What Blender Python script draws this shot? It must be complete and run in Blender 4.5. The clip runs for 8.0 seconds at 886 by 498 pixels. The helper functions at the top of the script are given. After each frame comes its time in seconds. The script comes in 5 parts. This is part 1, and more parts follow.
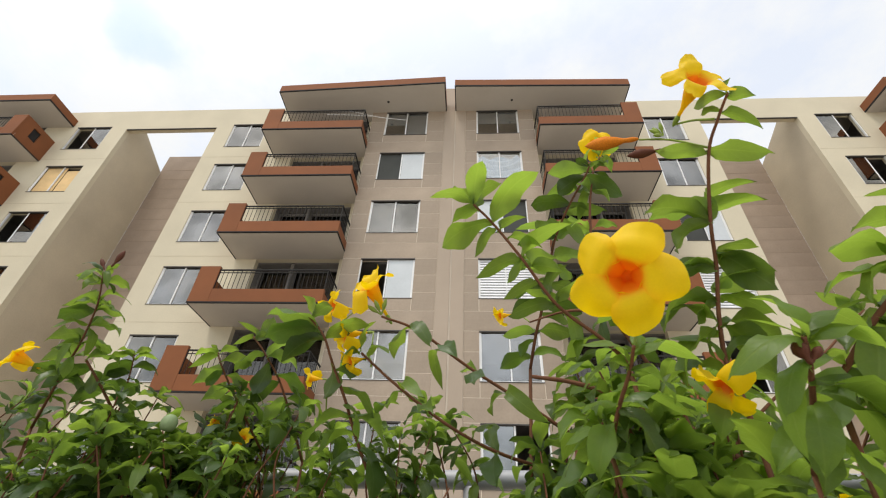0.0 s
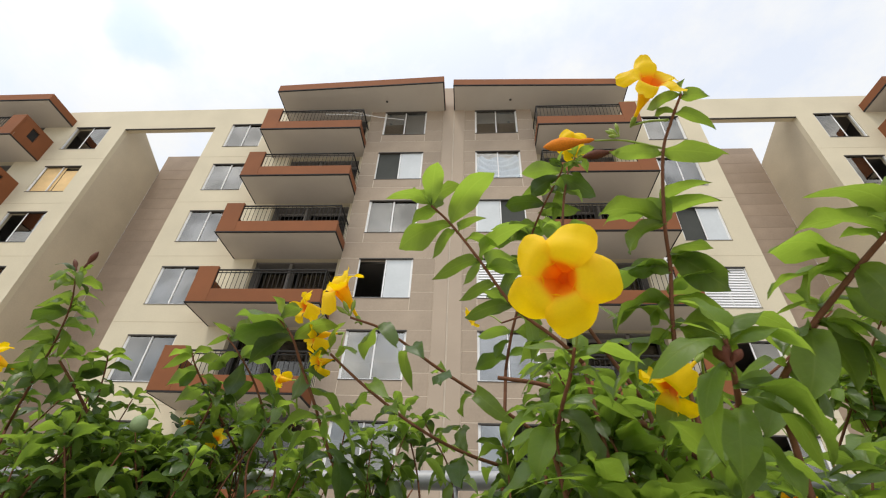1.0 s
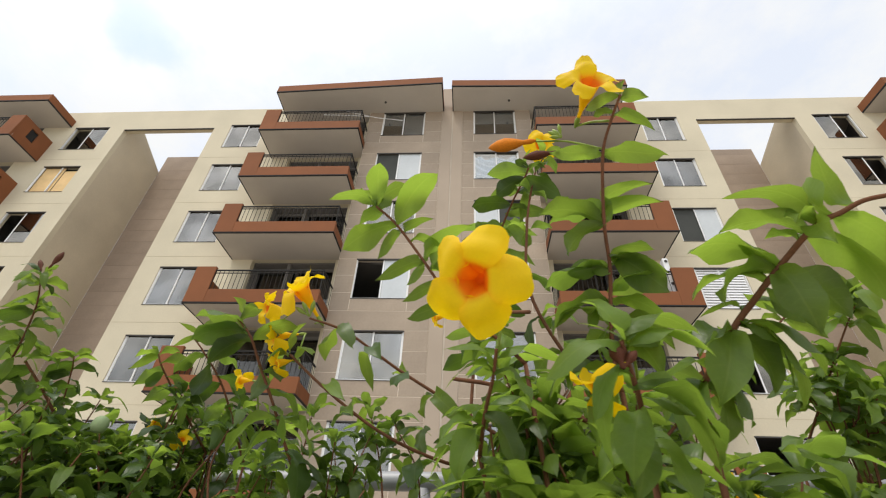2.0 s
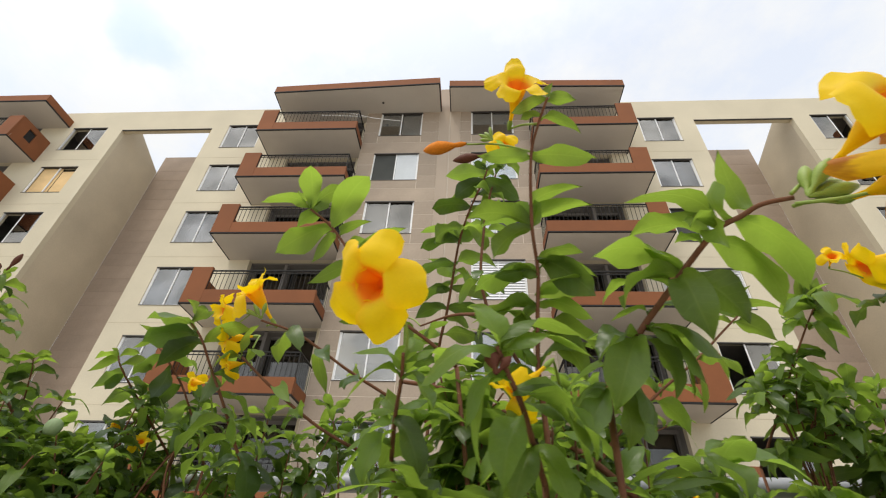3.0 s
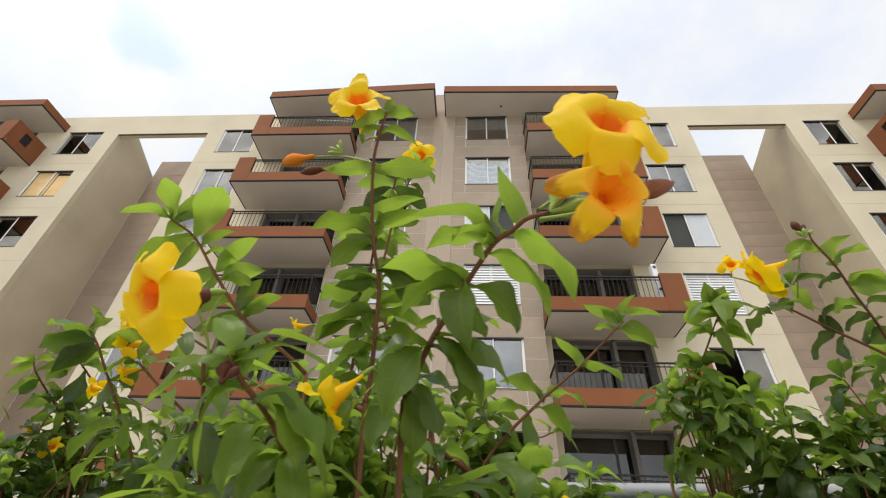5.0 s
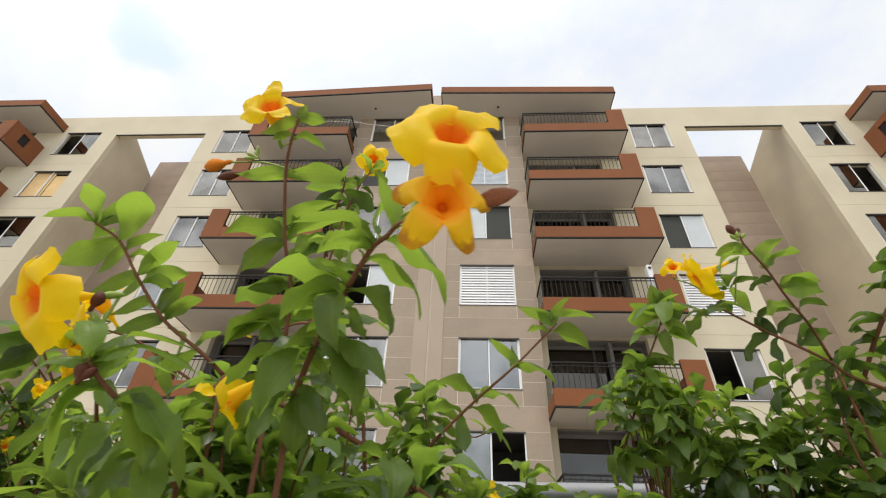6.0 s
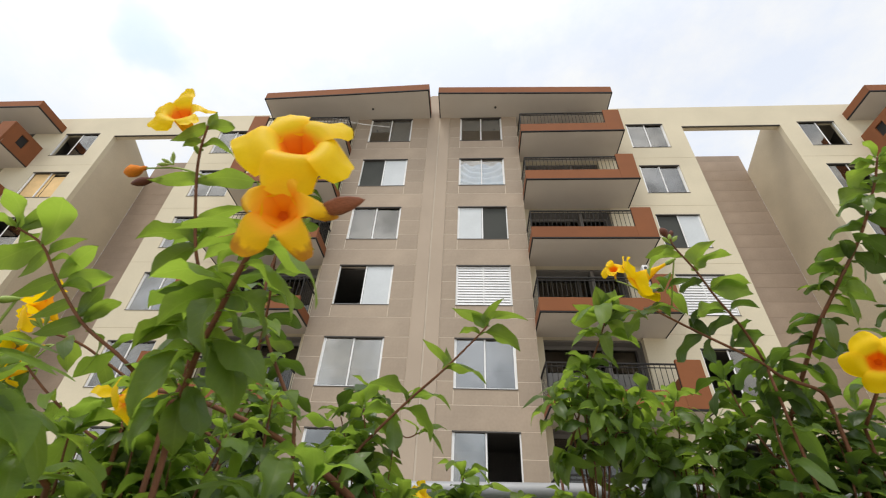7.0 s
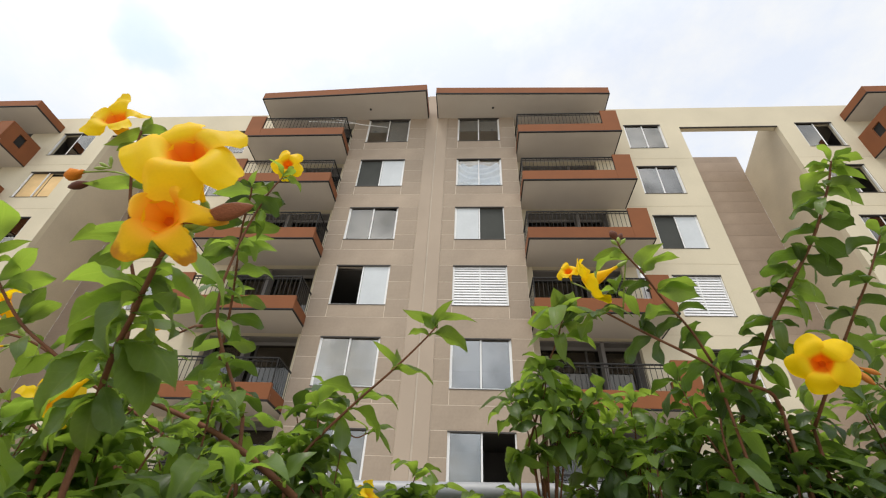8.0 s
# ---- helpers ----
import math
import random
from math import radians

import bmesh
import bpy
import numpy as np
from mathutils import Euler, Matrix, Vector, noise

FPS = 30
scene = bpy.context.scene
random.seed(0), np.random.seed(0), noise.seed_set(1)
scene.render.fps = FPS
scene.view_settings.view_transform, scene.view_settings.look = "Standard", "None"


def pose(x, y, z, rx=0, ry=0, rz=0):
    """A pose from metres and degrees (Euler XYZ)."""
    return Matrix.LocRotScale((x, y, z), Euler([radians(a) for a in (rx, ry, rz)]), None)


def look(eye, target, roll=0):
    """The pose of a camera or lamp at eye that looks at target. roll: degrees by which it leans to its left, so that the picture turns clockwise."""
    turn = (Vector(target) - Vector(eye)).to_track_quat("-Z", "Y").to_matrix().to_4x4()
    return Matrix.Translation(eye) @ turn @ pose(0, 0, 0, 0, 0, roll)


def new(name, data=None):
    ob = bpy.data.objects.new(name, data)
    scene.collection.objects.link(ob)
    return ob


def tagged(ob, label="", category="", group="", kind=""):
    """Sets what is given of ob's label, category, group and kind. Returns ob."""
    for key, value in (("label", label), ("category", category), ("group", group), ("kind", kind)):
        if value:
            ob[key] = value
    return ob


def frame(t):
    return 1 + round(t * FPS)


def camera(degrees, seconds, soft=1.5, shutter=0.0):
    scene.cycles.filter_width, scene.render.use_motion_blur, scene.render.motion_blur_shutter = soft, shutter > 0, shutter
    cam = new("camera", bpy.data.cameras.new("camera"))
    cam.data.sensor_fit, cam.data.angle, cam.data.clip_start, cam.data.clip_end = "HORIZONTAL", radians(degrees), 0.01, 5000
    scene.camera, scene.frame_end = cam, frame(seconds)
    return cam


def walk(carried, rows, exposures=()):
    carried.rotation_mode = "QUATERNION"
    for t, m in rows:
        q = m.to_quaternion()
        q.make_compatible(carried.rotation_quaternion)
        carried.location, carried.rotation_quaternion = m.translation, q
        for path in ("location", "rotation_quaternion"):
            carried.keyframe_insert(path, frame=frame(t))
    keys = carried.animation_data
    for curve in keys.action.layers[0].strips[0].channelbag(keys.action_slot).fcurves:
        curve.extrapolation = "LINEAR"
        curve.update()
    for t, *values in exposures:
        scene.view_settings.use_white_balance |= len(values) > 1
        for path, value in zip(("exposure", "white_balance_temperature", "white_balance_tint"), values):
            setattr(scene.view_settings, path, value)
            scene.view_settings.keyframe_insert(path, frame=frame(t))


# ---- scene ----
cam = camera(88.9, 8.0, soft=1.15, shutter=0.5)
PATH = [
    (0, (0.0, 0.0, 1.307), (-0.123, 1.592, 2.511), 2.6),
    (0.5, (0.033, 0.002, 1.31), (-0.09, 1.595, 2.514), 2.6),
    (1, (0.063, 0.003, 1.312), (-0.061, 1.596, 2.515), 2.6),
    (1.5, (0.102, 0.005, 1.313), (-0.024, 1.597, 2.517), 2.7),
    (3, (0.242, 0.011, 1.323), (0.116, 1.601, 2.529), 2.7),
    (3.5, (0.296, 0.008, 1.325), (0.168, 1.599, 2.531), 2.7),
    (4, (0.346, 0.007, 1.327), (0.221, 1.59, 2.543), 2.8),
    (4.5, (0.4, 0.007, 1.328), (0.275, 1.587, 2.549), 2.8),
    (6, (0.585, -0.003, 1.328), (0.459, 1.574, 2.552), 2.9),
    (6.5, (0.653, -0.005, 1.33), (0.525, 1.572, 2.554), 2.9),
    (7, (0.72, -0.01, 1.33), (0.591, 1.566, 2.554), 2.9),
    (7.5, (0.779, -0.014, 1.33), (0.649, 1.562, 2.554), 2.9),
    (8, (0.823, -0.016, 1.331), (0.694, 1.56, 2.556), 3.0),
]
walk(cam, [(t, look(eye, target, roll)) for t, eye, target, roll in PATH])

# ---- world and sun ----
world = bpy.data.worlds.new("overcast_sky")
scene.world = world
world.use_nodes = True
wn, wl = world.node_tree.nodes, world.node_tree.links
wn.clear()
w_out = wn.new("ShaderNodeOutputWorld")
w_bg = wn.new("ShaderNodeBackground")
w_sky = wn.new("ShaderNodeTexSky")
w_sky.sky_type = "NISHITA"
w_sky.sun_disc = False
w_sky.sun_elevation = radians(66)
w_sky.sun_rotation = radians(209)
w_coord = wn.new("ShaderNodeTexCoord")
w_noise = wn.new("ShaderNodeTexNoise")
w_noise.inputs["Scale"].default_value = 3.4
w_noise.inputs["Detail"].default_value = 7.0
w_noise.inputs["Roughness"].default_value = 0.62
w_map = wn.new("ShaderNodeMapping")
w_map.inputs["Scale"].default_value = (1.0, 1.0, 1.6)
w_map.inputs["Location"].default_value = (0.35, 0.1, 0.2)
w_ramp = wn.new("ShaderNodeValToRGB")
w_ramp.color_ramp.elements[0].position = 0.40
w_ramp.color_ramp.elements[0].color = (0.76, 0.76, 0.76, 1)
w_ramp.color_ramp.elements[1].position = 0.62
w_ramp.color_ramp.elements[1].color = (1, 1, 1, 1)
# a thin spot in the cloud cover
w_dot = wn.new("ShaderNodeVectorMath")
w_dot.operation = "DOT_PRODUCT"
w_dot.inputs[1].default_value = Vector((-4440, 2998, 6100)).normalized()
w_gap = wn.new("ShaderNodeMapRange")
w_gap.interpolation_type = "SMOOTHSTEP"
w_gap.inputs["From Min"].default_value = 0.9965
w_gap.inputs["From Max"].default_value = 1.0
w_gap.inputs["To Min"].default_value = 1.0
w_gap.inputs["To Max"].default_value = 0.55
w_mul = wn.new("ShaderNodeMath")
w_mul.operation = "MULTIPLY"
w_dim = wn.new("ShaderNodeVectorMath")
w_dim.operation = "SCALE"
w_dim.inputs["Scale"].default_value = 0.37
w_mix = wn.new("ShaderNodeMix")
w_mix.data_type = "RGBA"
w_side = wn.new("ShaderNodeVectorMath")
w_side.operation = "DOT_PRODUCT"
w_side.inputs[1].default_value = Vector((-2.5, -4.5, 11.5)).normalized()
w_bright = wn.new("ShaderNodeMapRange")
w_bright.interpolation_type = "SMOOTHSTEP"
w_bright.inputs["From Min"].default_value = 0.5
w_bright.inputs["From Max"].default_value = 1.0
w_bright.inputs["To Min"].default_value = 0.96
w_bright.inputs["To Max"].default_value = 1.7
w_cloud = wn.new("ShaderNodeVectorMath")
w_cloud.operation = "SCALE"
w_cloud.inputs[0].default_value = (0.99, 1.0, 1.005)
wl.new(w_coord.outputs["Generated"], w_side.inputs[0])
wl.new(w_side.outputs["Value"], w_bright.inputs["Value"])
wl.new(w_bright.outputs["Result"], w_cloud.inputs["Scale"])
wl.new(w_cloud.outputs["Vector"], w_mix.inputs["B"])
w_bg.inputs["Strength"].default_value = 1.0
wl.new(w_coord.outputs["Generated"], w_map.inputs["Vector"])
wl.new(w_map.outputs["Vector"], w_noise.inputs["Vector"])
wl.new(w_noise.outputs["Fac"], w_ramp.inputs["Fac"])
w_warp = wn.new("ShaderNodeVectorMath")
w_warp.operation = "MULTIPLY_ADD"
w_warp.inputs[1].default_value = (0.16, 0.16, 0.16)
w_soft = wn.new("ShaderNodeTexNoise")
w_soft.inputs["Scale"].default_value = 7.0
w_soft.inputs["Detail"].default_value = 4.0
w_unit = wn.new("ShaderNodeVectorMath")
w_unit.operation = "NORMALIZE"
w_shift = wn.new("ShaderNodeVectorMath")
w_shift.operation = "SUBTRACT"
w_shift.inputs[1].default_value = (0.08, 0.08, 0.08)
wl.new(w_coord.outputs["Generated"], w_soft.inputs["Vector"])
wl.new(w_soft.outputs["Color"], w_warp.inputs[0])
wl.new(w_coord.outputs["Generated"], w_warp.inputs[2])
wl.new(w_warp.outputs["Vector"], w_shift.inputs[0])
wl.new(w_shift.outputs["Vector"], w_unit.inputs[0])
wl.new(w_unit.outputs["Vector"], w_dot.inputs[0])
wl.new(w_dot.outputs["Value"], w_gap.inputs["Value"])
wl.new(w_ramp.outputs["Color"], w_mul.inputs[0])
wl.new(w_gap.outputs["Result"], w_mul.inputs[1])
wl.new(w_mul.outputs["Value"], w_mix.inputs["Factor"])
wl.new(w_sky.outputs["Color"], w_dim.inputs[0])
wl.new(w_dim.outputs["Vector"], w_mix.inputs["A"])
wl.new(w_mix.outputs["Result"], w_bg.inputs["Color"])
wl.new(w_bg.outputs["Background"], w_out.inputs["Surface"])

sun = new("sun", bpy.data.lights.new("sun", "SUN"))
sun.data.energy = 1.6
sun.data.angle = radians(14)
sun.data.color = (1.0, 0.93, 0.82)
sun.matrix_world = look((-2.5, -4.5, 11.5), (0, 0, 0))


# ---- materials ----
def base(name, rough=0.7, metal=0.0):
    m = bpy.data.materials.new(name)
    m.use_nodes = True
    nt = m.node_tree
    b = nt.nodes["Principled BSDF"]
    b.inputs["Roughness"].default_value = rough
    b.inputs["Metallic"].default_value = metal
    return m, nt, b


def grain(nt, b, colour, scale=6.0, spread=0.12, fine=60.0, bump=0.15, per_object=0.0, distance=0.01):
    """Colour varied at two scales, with a fine relief."""
    n, l = nt.nodes, nt.links
    tc = n.new("ShaderNodeTexCoord")
    big, small = n.new("ShaderNodeTexNoise"), n.new("ShaderNodeTexNoise")
    big.inputs["Scale"].default_value, small.inputs["Scale"].default_value = scale, fine
    big.inputs["Detail"].default_value = 5.0
    small.inputs["Detail"].default_value = 4.0
    l.new(tc.outputs["Object"], big.inputs["Vector"])
    l.new(tc.outputs["Object"], small.inputs["Vector"])
    add = n.new("ShaderNodeMath")
    add.operation = "MULTIPLY_ADD"
    add.inputs[1].default_value = 0.35
    l.new(small.outputs["Fac"], add.inputs[0])
    l.new(big.outputs["Fac"], add.inputs[2])
    val = n.new("ShaderNodeMapRange")
    val.inputs["From Min"].default_value, val.inputs["From Max"].default_value = 0.35, 1.0
    val.inputs["To Min"].default_value, val.inputs["To Max"].default_value = 1 - spread, 1 + spread
    l.new(add.outputs["Value"], val.inputs["Value"])
    factor = val.outputs["Result"]
    if per_object:
        info = n.new("ShaderNodeObjectInfo")
        own = n.new("ShaderNodeMapRange")
        own.inputs["To Min"].default_value, own.inputs["To Max"].default_value = 1 - per_object, 1 + per_object
        isl, addr, frac = n.new("ShaderNodeNewGeometry"), n.new("ShaderNodeMath"), n.new("ShaderNodeMath")
        addr.operation, frac.operation = "ADD", "FRACT"
        l.new(info.outputs["Random"], addr.inputs[0])
        l.new(isl.outputs["Random Per Island"], addr.inputs[1])
        l.new(addr.outputs["Value"], frac.inputs[0])
        l.new(frac.outputs["Value"], own.inputs["Value"])
        both = n.new("ShaderNodeMath")
        both.operation = "MULTIPLY"
        l.new(factor, both.inputs[0])
        l.new(own.outputs["Result"], both.inputs[1])
        factor = both.outputs["Value"]
    sc = n.new("ShaderNodeVectorMath")
    sc.operation = "SCALE"
    sc.inputs[0].default_value = colour
    l.new(factor, sc.inputs["Scale"])
    l.new(sc.outputs["Vector"], b.inputs["Base Color"])
    if bump:
        bp = n.new("ShaderNodeBump")
        bp.inputs["Strength"].default_value = bump
        bp.inputs["Distance"].default_value = distance
        l.new(small.outputs["Fac"], bp.inputs["Height"])
        l.new(bp.outputs["Normal"], b.inputs["Normal"])
    return sc


def plain(name, colour, rough=0.7, metal=0.0, **kw):
    m, nt, b = base(name, rough, metal)
    grain(nt, b, colour, **kw)
    return m


# cream stucco darkened: the shade of the wells is in its colour
WELL = plain("shade_toned_stucco", (0.535, 0.46, 0.335), 0.85, scale=0.6, spread=0.16, fine=18, bump=0.3)
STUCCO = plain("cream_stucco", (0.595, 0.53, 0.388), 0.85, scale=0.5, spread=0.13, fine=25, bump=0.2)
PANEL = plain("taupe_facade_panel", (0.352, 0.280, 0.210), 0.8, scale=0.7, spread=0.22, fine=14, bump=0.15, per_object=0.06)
# taupe panel with the shade deep in the wells worked into its colour
SHADED_PANEL = plain("shade_toned_panel", (0.325, 0.25, 0.188), 0.85, scale=0.7, spread=0.22, fine=14, bump=0.15, per_object=0.045)
GROUT = plain("pale_joint", (0.70, 0.61, 0.49), 0.9, scale=3, spread=0.08, fine=40, bump=0.1)
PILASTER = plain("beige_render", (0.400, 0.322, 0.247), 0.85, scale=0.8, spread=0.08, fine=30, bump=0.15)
TERRA = plain("terracotta_paint", (0.205, 0.068, 0.020), 0.85, scale=1.2, spread=0.13, fine=30, bump=0.12, per_object=0.05)
SOFFIT = plain("grey_soffit_render", (0.50, 0.455, 0.40), 0.9, scale=0.8, spread=0.08, fine=30, bump=0.12)
BLACK = plain("black_metal", (0.012, 0.011, 0.010), 0.85, scale=5, spread=0.2, fine=80, bump=0.05)
ALU = plain("white_aluminium", (0.78, 0.78, 0.77), 0.4, scale=3, spread=0.05, fine=60, bump=0.03)
DARK_TRIM = plain("dark_trim", (0.05, 0.045, 0.04), 0.6, scale=5, spread=0.2, fine=60, bump=0.05)
BLIND = plain("white_blind_slat", (0.80, 0.80, 0.80), 0.6, scale=3, spread=0.06, fine=30, bump=0.03)
CURTAIN = plain("pale_blue_fabric", (0.30, 0.41, 0.54), 0.9, scale=3, spread=0.3, fine=60, bump=0.1)
GREY_SHEET = plain("grey_window_sheet", (0.17, 0.175, 0.18), 0.9, scale=3, spread=0.15, fine=80, bump=0.05)
# pale colour stands in for bright sky mirrored in the slid-open leaves
SKY_PANE = plain("sky_reflection_pane", (0.56, 0.59, 0.60), 0.2, scale=1.2, spread=0.1, fine=12, bump=0.02)
DARK_SHEET = plain("dark_half_sheet", (0.055, 0.058, 0.052), 0.9, scale=2, spread=0.15, fine=90, bump=0.1)
BOARD = plain("kraft_board", (0.72, 0.50, 0.24), 0.85, scale=2, spread=0.18, fine=30, bump=0.1)
# plaster coloured dark to carry the shade indoors and in the loggias
INNER = plain("shaded_inner_plaster", (0.16, 0.15, 0.14), 0.9, scale=1, spread=0.1, fine=20, bump=0.05)
ROOM = plain("shaded_room_plaster", (0.17, 0.16, 0.15), 0.9, scale=1, spread=0.1, fine=20, bump=0.05)
STEEL = plain("galvanised_pipe", (0.31, 0.31, 0.315), 0.5, 0.2, scale=5, spread=0.15, fine=50, bump=0.06)
PALE_GROUND = plain("pale_bounce_ground", (0.40, 0.365, 0.31), 0.9, scale=0.4, spread=0.15, fine=8, bump=0.3)
BARK = plain("reddish_brown_twig", (0.150, 0.064, 0.032), 0.75, scale=30, spread=0.35, fine=180, bump=0.4, distance=0.002)
PODLIGHT = plain("reddish_brown_bud", (0.24, 0.085, 0.04), 0.6, scale=40, spread=0.35, fine=200, bump=0.3, distance=0.002)
POD = plain("dark_brown_bud", (0.10, 0.032, 0.016), 0.6, scale=40, spread=0.4, fine=200, bump=0.3, distance=0.002)
CALYX = plain("pale_green_calyx", (0.23, 0.32, 0.045), 0.5, scale=40, spread=0.25, fine=200, bump=0.1, distance=0.001)
FRUIT = plain("pale_green_pod", (0.20, 0.27, 0.12), 0.6, scale=60, spread=0.2, fine=200, bump=0.2, distance=0.001)
ORANGE_BUD = plain("orange_bud", (0.60, 0.185, 0.012), 0.8, scale=40, spread=0.3, fine=150, bump=0.2, distance=0.001)


for m in (BARK, POD, PODLIGHT, ORANGE_BUD):
    m.node_tree.nodes["Principled BSDF"].inputs["Specular IOR Level"].default_value = 0.2


def glass(name="tinted_window_glass", ior=1.9, extra=0.13, tint=(0.62, 0.64, 0.66)):
    m = bpy.data.materials.new(name)
    m.use_nodes = True
    n, l = m.node_tree.nodes, m.node_tree.links
    n.remove(n["Principled BSDF"])
    gl, tr, mx, fr = (n.new("ShaderNodeBsdfGlossy"), n.new("ShaderNodeBsdfTransparent"), n.new("ShaderNodeMixShader"), n.new("ShaderNodeFresnel"))
    gl.inputs["Roughness"].default_value = 0.02
    gl.inputs["Color"].default_value = (1.0, 0.955, 0.86, 1)
    tr.inputs["Color"].default_value = (*tint, 1)
    fr.inputs["IOR"].default_value = ior or 1.45
    noi, bp, tc = n.new("ShaderNodeTexNoise"), n.new("ShaderNodeBump"), n.new("ShaderNodeTexCoord")
    noi.inputs["Scale"].default_value = 1.3
    bp.inputs["Strength"].default_value = 0.12
    l.new(tc.outputs["Object"], noi.inputs["Vector"])
    l.new(noi.outputs["Fac"], bp.inputs["Height"])
    l.new(bp.outputs["Normal"], gl.inputs["Normal"])
    up = n.new("ShaderNodeMath")
    up.operation = "MULTIPLY_ADD"
    up.inputs[1].default_value = 1.0
    up.inputs[2].default_value = extra
    up.use_clamp = True
    l.new(fr.outputs["Fac"], up.inputs[0])
    # reflection strength varied in patches, imitating clouds mirrored in the panes
    cloudy, vary = n.new("ShaderNodeTexNoise"), n.new("ShaderNodeMapRange")
    cloudy.inputs["Scale"].default_value, cloudy.inputs["Detail"].default_value = 0.9, 3.0
    vary.inputs["From Min"].default_value, vary.inputs["From Max"].default_value = 0.35, 0.65
    vary.inputs["To Min"].default_value, vary.inputs["To Max"].default_value = extra * 0.35, extra * 1.35
    l.new(tc.outputs["Object"], cloudy.inputs["Vector"])
    l.new(cloudy.outputs["Fac"], vary.inputs["Value"])
    l.new(vary.outputs["Result"], up.inputs[2])
    mx.inputs["Fac"].default_value = 0.16
    if ior:
        l.new(up.outputs["Value"], mx.inputs["Fac"])
    l.new(tr.outputs["BSDF"], mx.inputs[1])
    l.new(gl.outputs["BSDF"], mx.inputs[2])
    l.new(mx.outputs["Shader"], n["Material Output"].inputs["Surface"])
    return m


GLASS = glass()
DOOR_GLASS = glass("smoked_door_glass", 1.6, 0.03, (0.4, 0.4, 0.4))
CLEAR_GLASS = glass("clear_glass", 0, 0.02, (0.93, 0.94, 0.94))


def leaf_material(name, top, through_colour, rough=0.5, share=0.42, per=0.35, vein=True, shine=0.42, base_tint=None, tip_tint=None, fade_end=0.46):
    """A leaf or petal that lets light through."""
    m, nt, b = base(name, rough)
    n, l = nt.nodes, nt.links
    b.inputs["Specular IOR Level"].default_value = shine if vein else 0.3
    sc = grain(nt, b, top, scale=25, spread=0.18 if vein else 0.06, fine=160 if vein else 40, bump=0.12 if vein else 0.02, per_object=per, distance=0.001)
    tl, mx = n.new("ShaderNodeBsdfTranslucent"), n.new("ShaderNodeMixShader")
    if base_tint:
        uv, sep = n.new("ShaderNodeUVMap"), n.new("ShaderNodeSeparateXYZ")
        l.new(uv.outputs["UV"], sep.inputs["Vector"])
        fade = n.new("ShaderNodeMapRange")
        fade.interpolation_type = "SMOOTHSTEP"
        fade.inputs["From Min"].default_value, fade.inputs["From Max"].default_value = 0.22, fade_end
        fade.inputs["To Min"].default_value, fade.inputs["To Max"].default_value = 1.0, 0.0
        l.new(sep.outputs["Y"], fade.inputs["Value"])
        tint = n.new("ShaderNodeMix")
        tint.data_type = "RGBA"
        l.new(fade.outputs["Result"], tint.inputs["Factor"])
        l.new(sc.outputs["Vector"], tint.inputs["A"])
        tint.inputs["B"].default_value = (*base_tint, 1)
        l.new(tint.outputs["Result"], b.inputs["Base Color"])
        if tip_tint:
            rag, edge, brown = n.new("ShaderNodeTexNoise"), n.new("ShaderNodeMath"), n.new("ShaderNodeMapRange")
            rag.inputs["Scale"].default_value = 5.0
            l.new(uv.outputs["UV"], rag.inputs["Vector"])
            edge.operation = "MULTIPLY_ADD"
            edge.inputs[1].default_value = 0.45
            l.new(rag.outputs["Fac"], edge.inputs[0])
            l.new(sep.outputs["Y"], edge.inputs[2])
            brown.inputs["From Min"].default_value, brown.inputs["From Max"].default_value = 1.02, 1.16
            l.new(edge.outputs["Value"], brown.inputs["Value"])
            worn = n.new("ShaderNodeMix")
            worn.data_type = "RGBA"
            l.new(brown.outputs["Result"], worn.inputs["Factor"])
            l.new(tint.outputs["Result"], worn.inputs["A"])
            worn.inputs["B"].default_value = (*tip_tint, 1)
            l.new(worn.outputs["Result"], b.inputs["Base Color"])
        tint2 = n.new("ShaderNodeMix")
        tint2.data_type = "RGBA"
        l.new(fade.outputs["Result"], tint2.inputs["Factor"])
        tint2.inputs["A"].default_value = (*through_colour, 1)
        tint2.inputs["B"].default_value = (*base_tint, 1)
        l.new(tint2.outputs["Result"], tl.inputs["Color"])
    if vein:
        uv, sep = n.new("ShaderNodeUVMap"), n.new("ShaderNodeSeparateXYZ")
        l.new(uv.outputs["UV"], sep.inputs["Vector"])

        def calc(op, a, b=None, c=None):
            q = n.new("ShaderNodeMath")
            q.operation = op
            for i, v in enumerate((a, b, c)):
                if v is None:
                    continue
                if isinstance(v, (int, float)):
                    q.inputs[i].default_value = v
                else:
                    l.new(v, q.inputs[i])
            return q.outputs["Value"]

        side = calc("ABSOLUTE", calc("MULTIPLY_ADD", sep.outputs["X"], 2.0, -1.0))
        rib = calc("SUBTRACT", 1.0, calc("MINIMUM", calc("DIVIDE", side, 0.09), 1.0))
        ray = calc("FRACT", calc("MULTIPLY_ADD", side, -1.3, calc("MULTIPLY", sep.outputs["Y"], 8.0)))
        ray = calc("MULTIPLY", calc("SUBTRACT", 1.0, calc("MINIMUM", calc("DIVIDE", calc("ABSOLUTE", calc("SUBTRACT", ray, 0.5)), 0.12), 1.0)), 0.35)
        lines = calc("MAXIMUM", rib, ray)
        pale = n.new("ShaderNodeMix")
        pale.data_type = "RGBA"
        l.new(calc("MULTIPLY", lines, 0.42), pale.inputs["Factor"])
        l.new(sc.outputs["Vector"], pale.inputs["A"])
        pale.inputs["B"].default_value = (top[0] * 2.4, top[1] * 1.9, top[2] * 2.6, 1)
        l.new(pale.outputs["Result"], b.inputs["Base Color"])
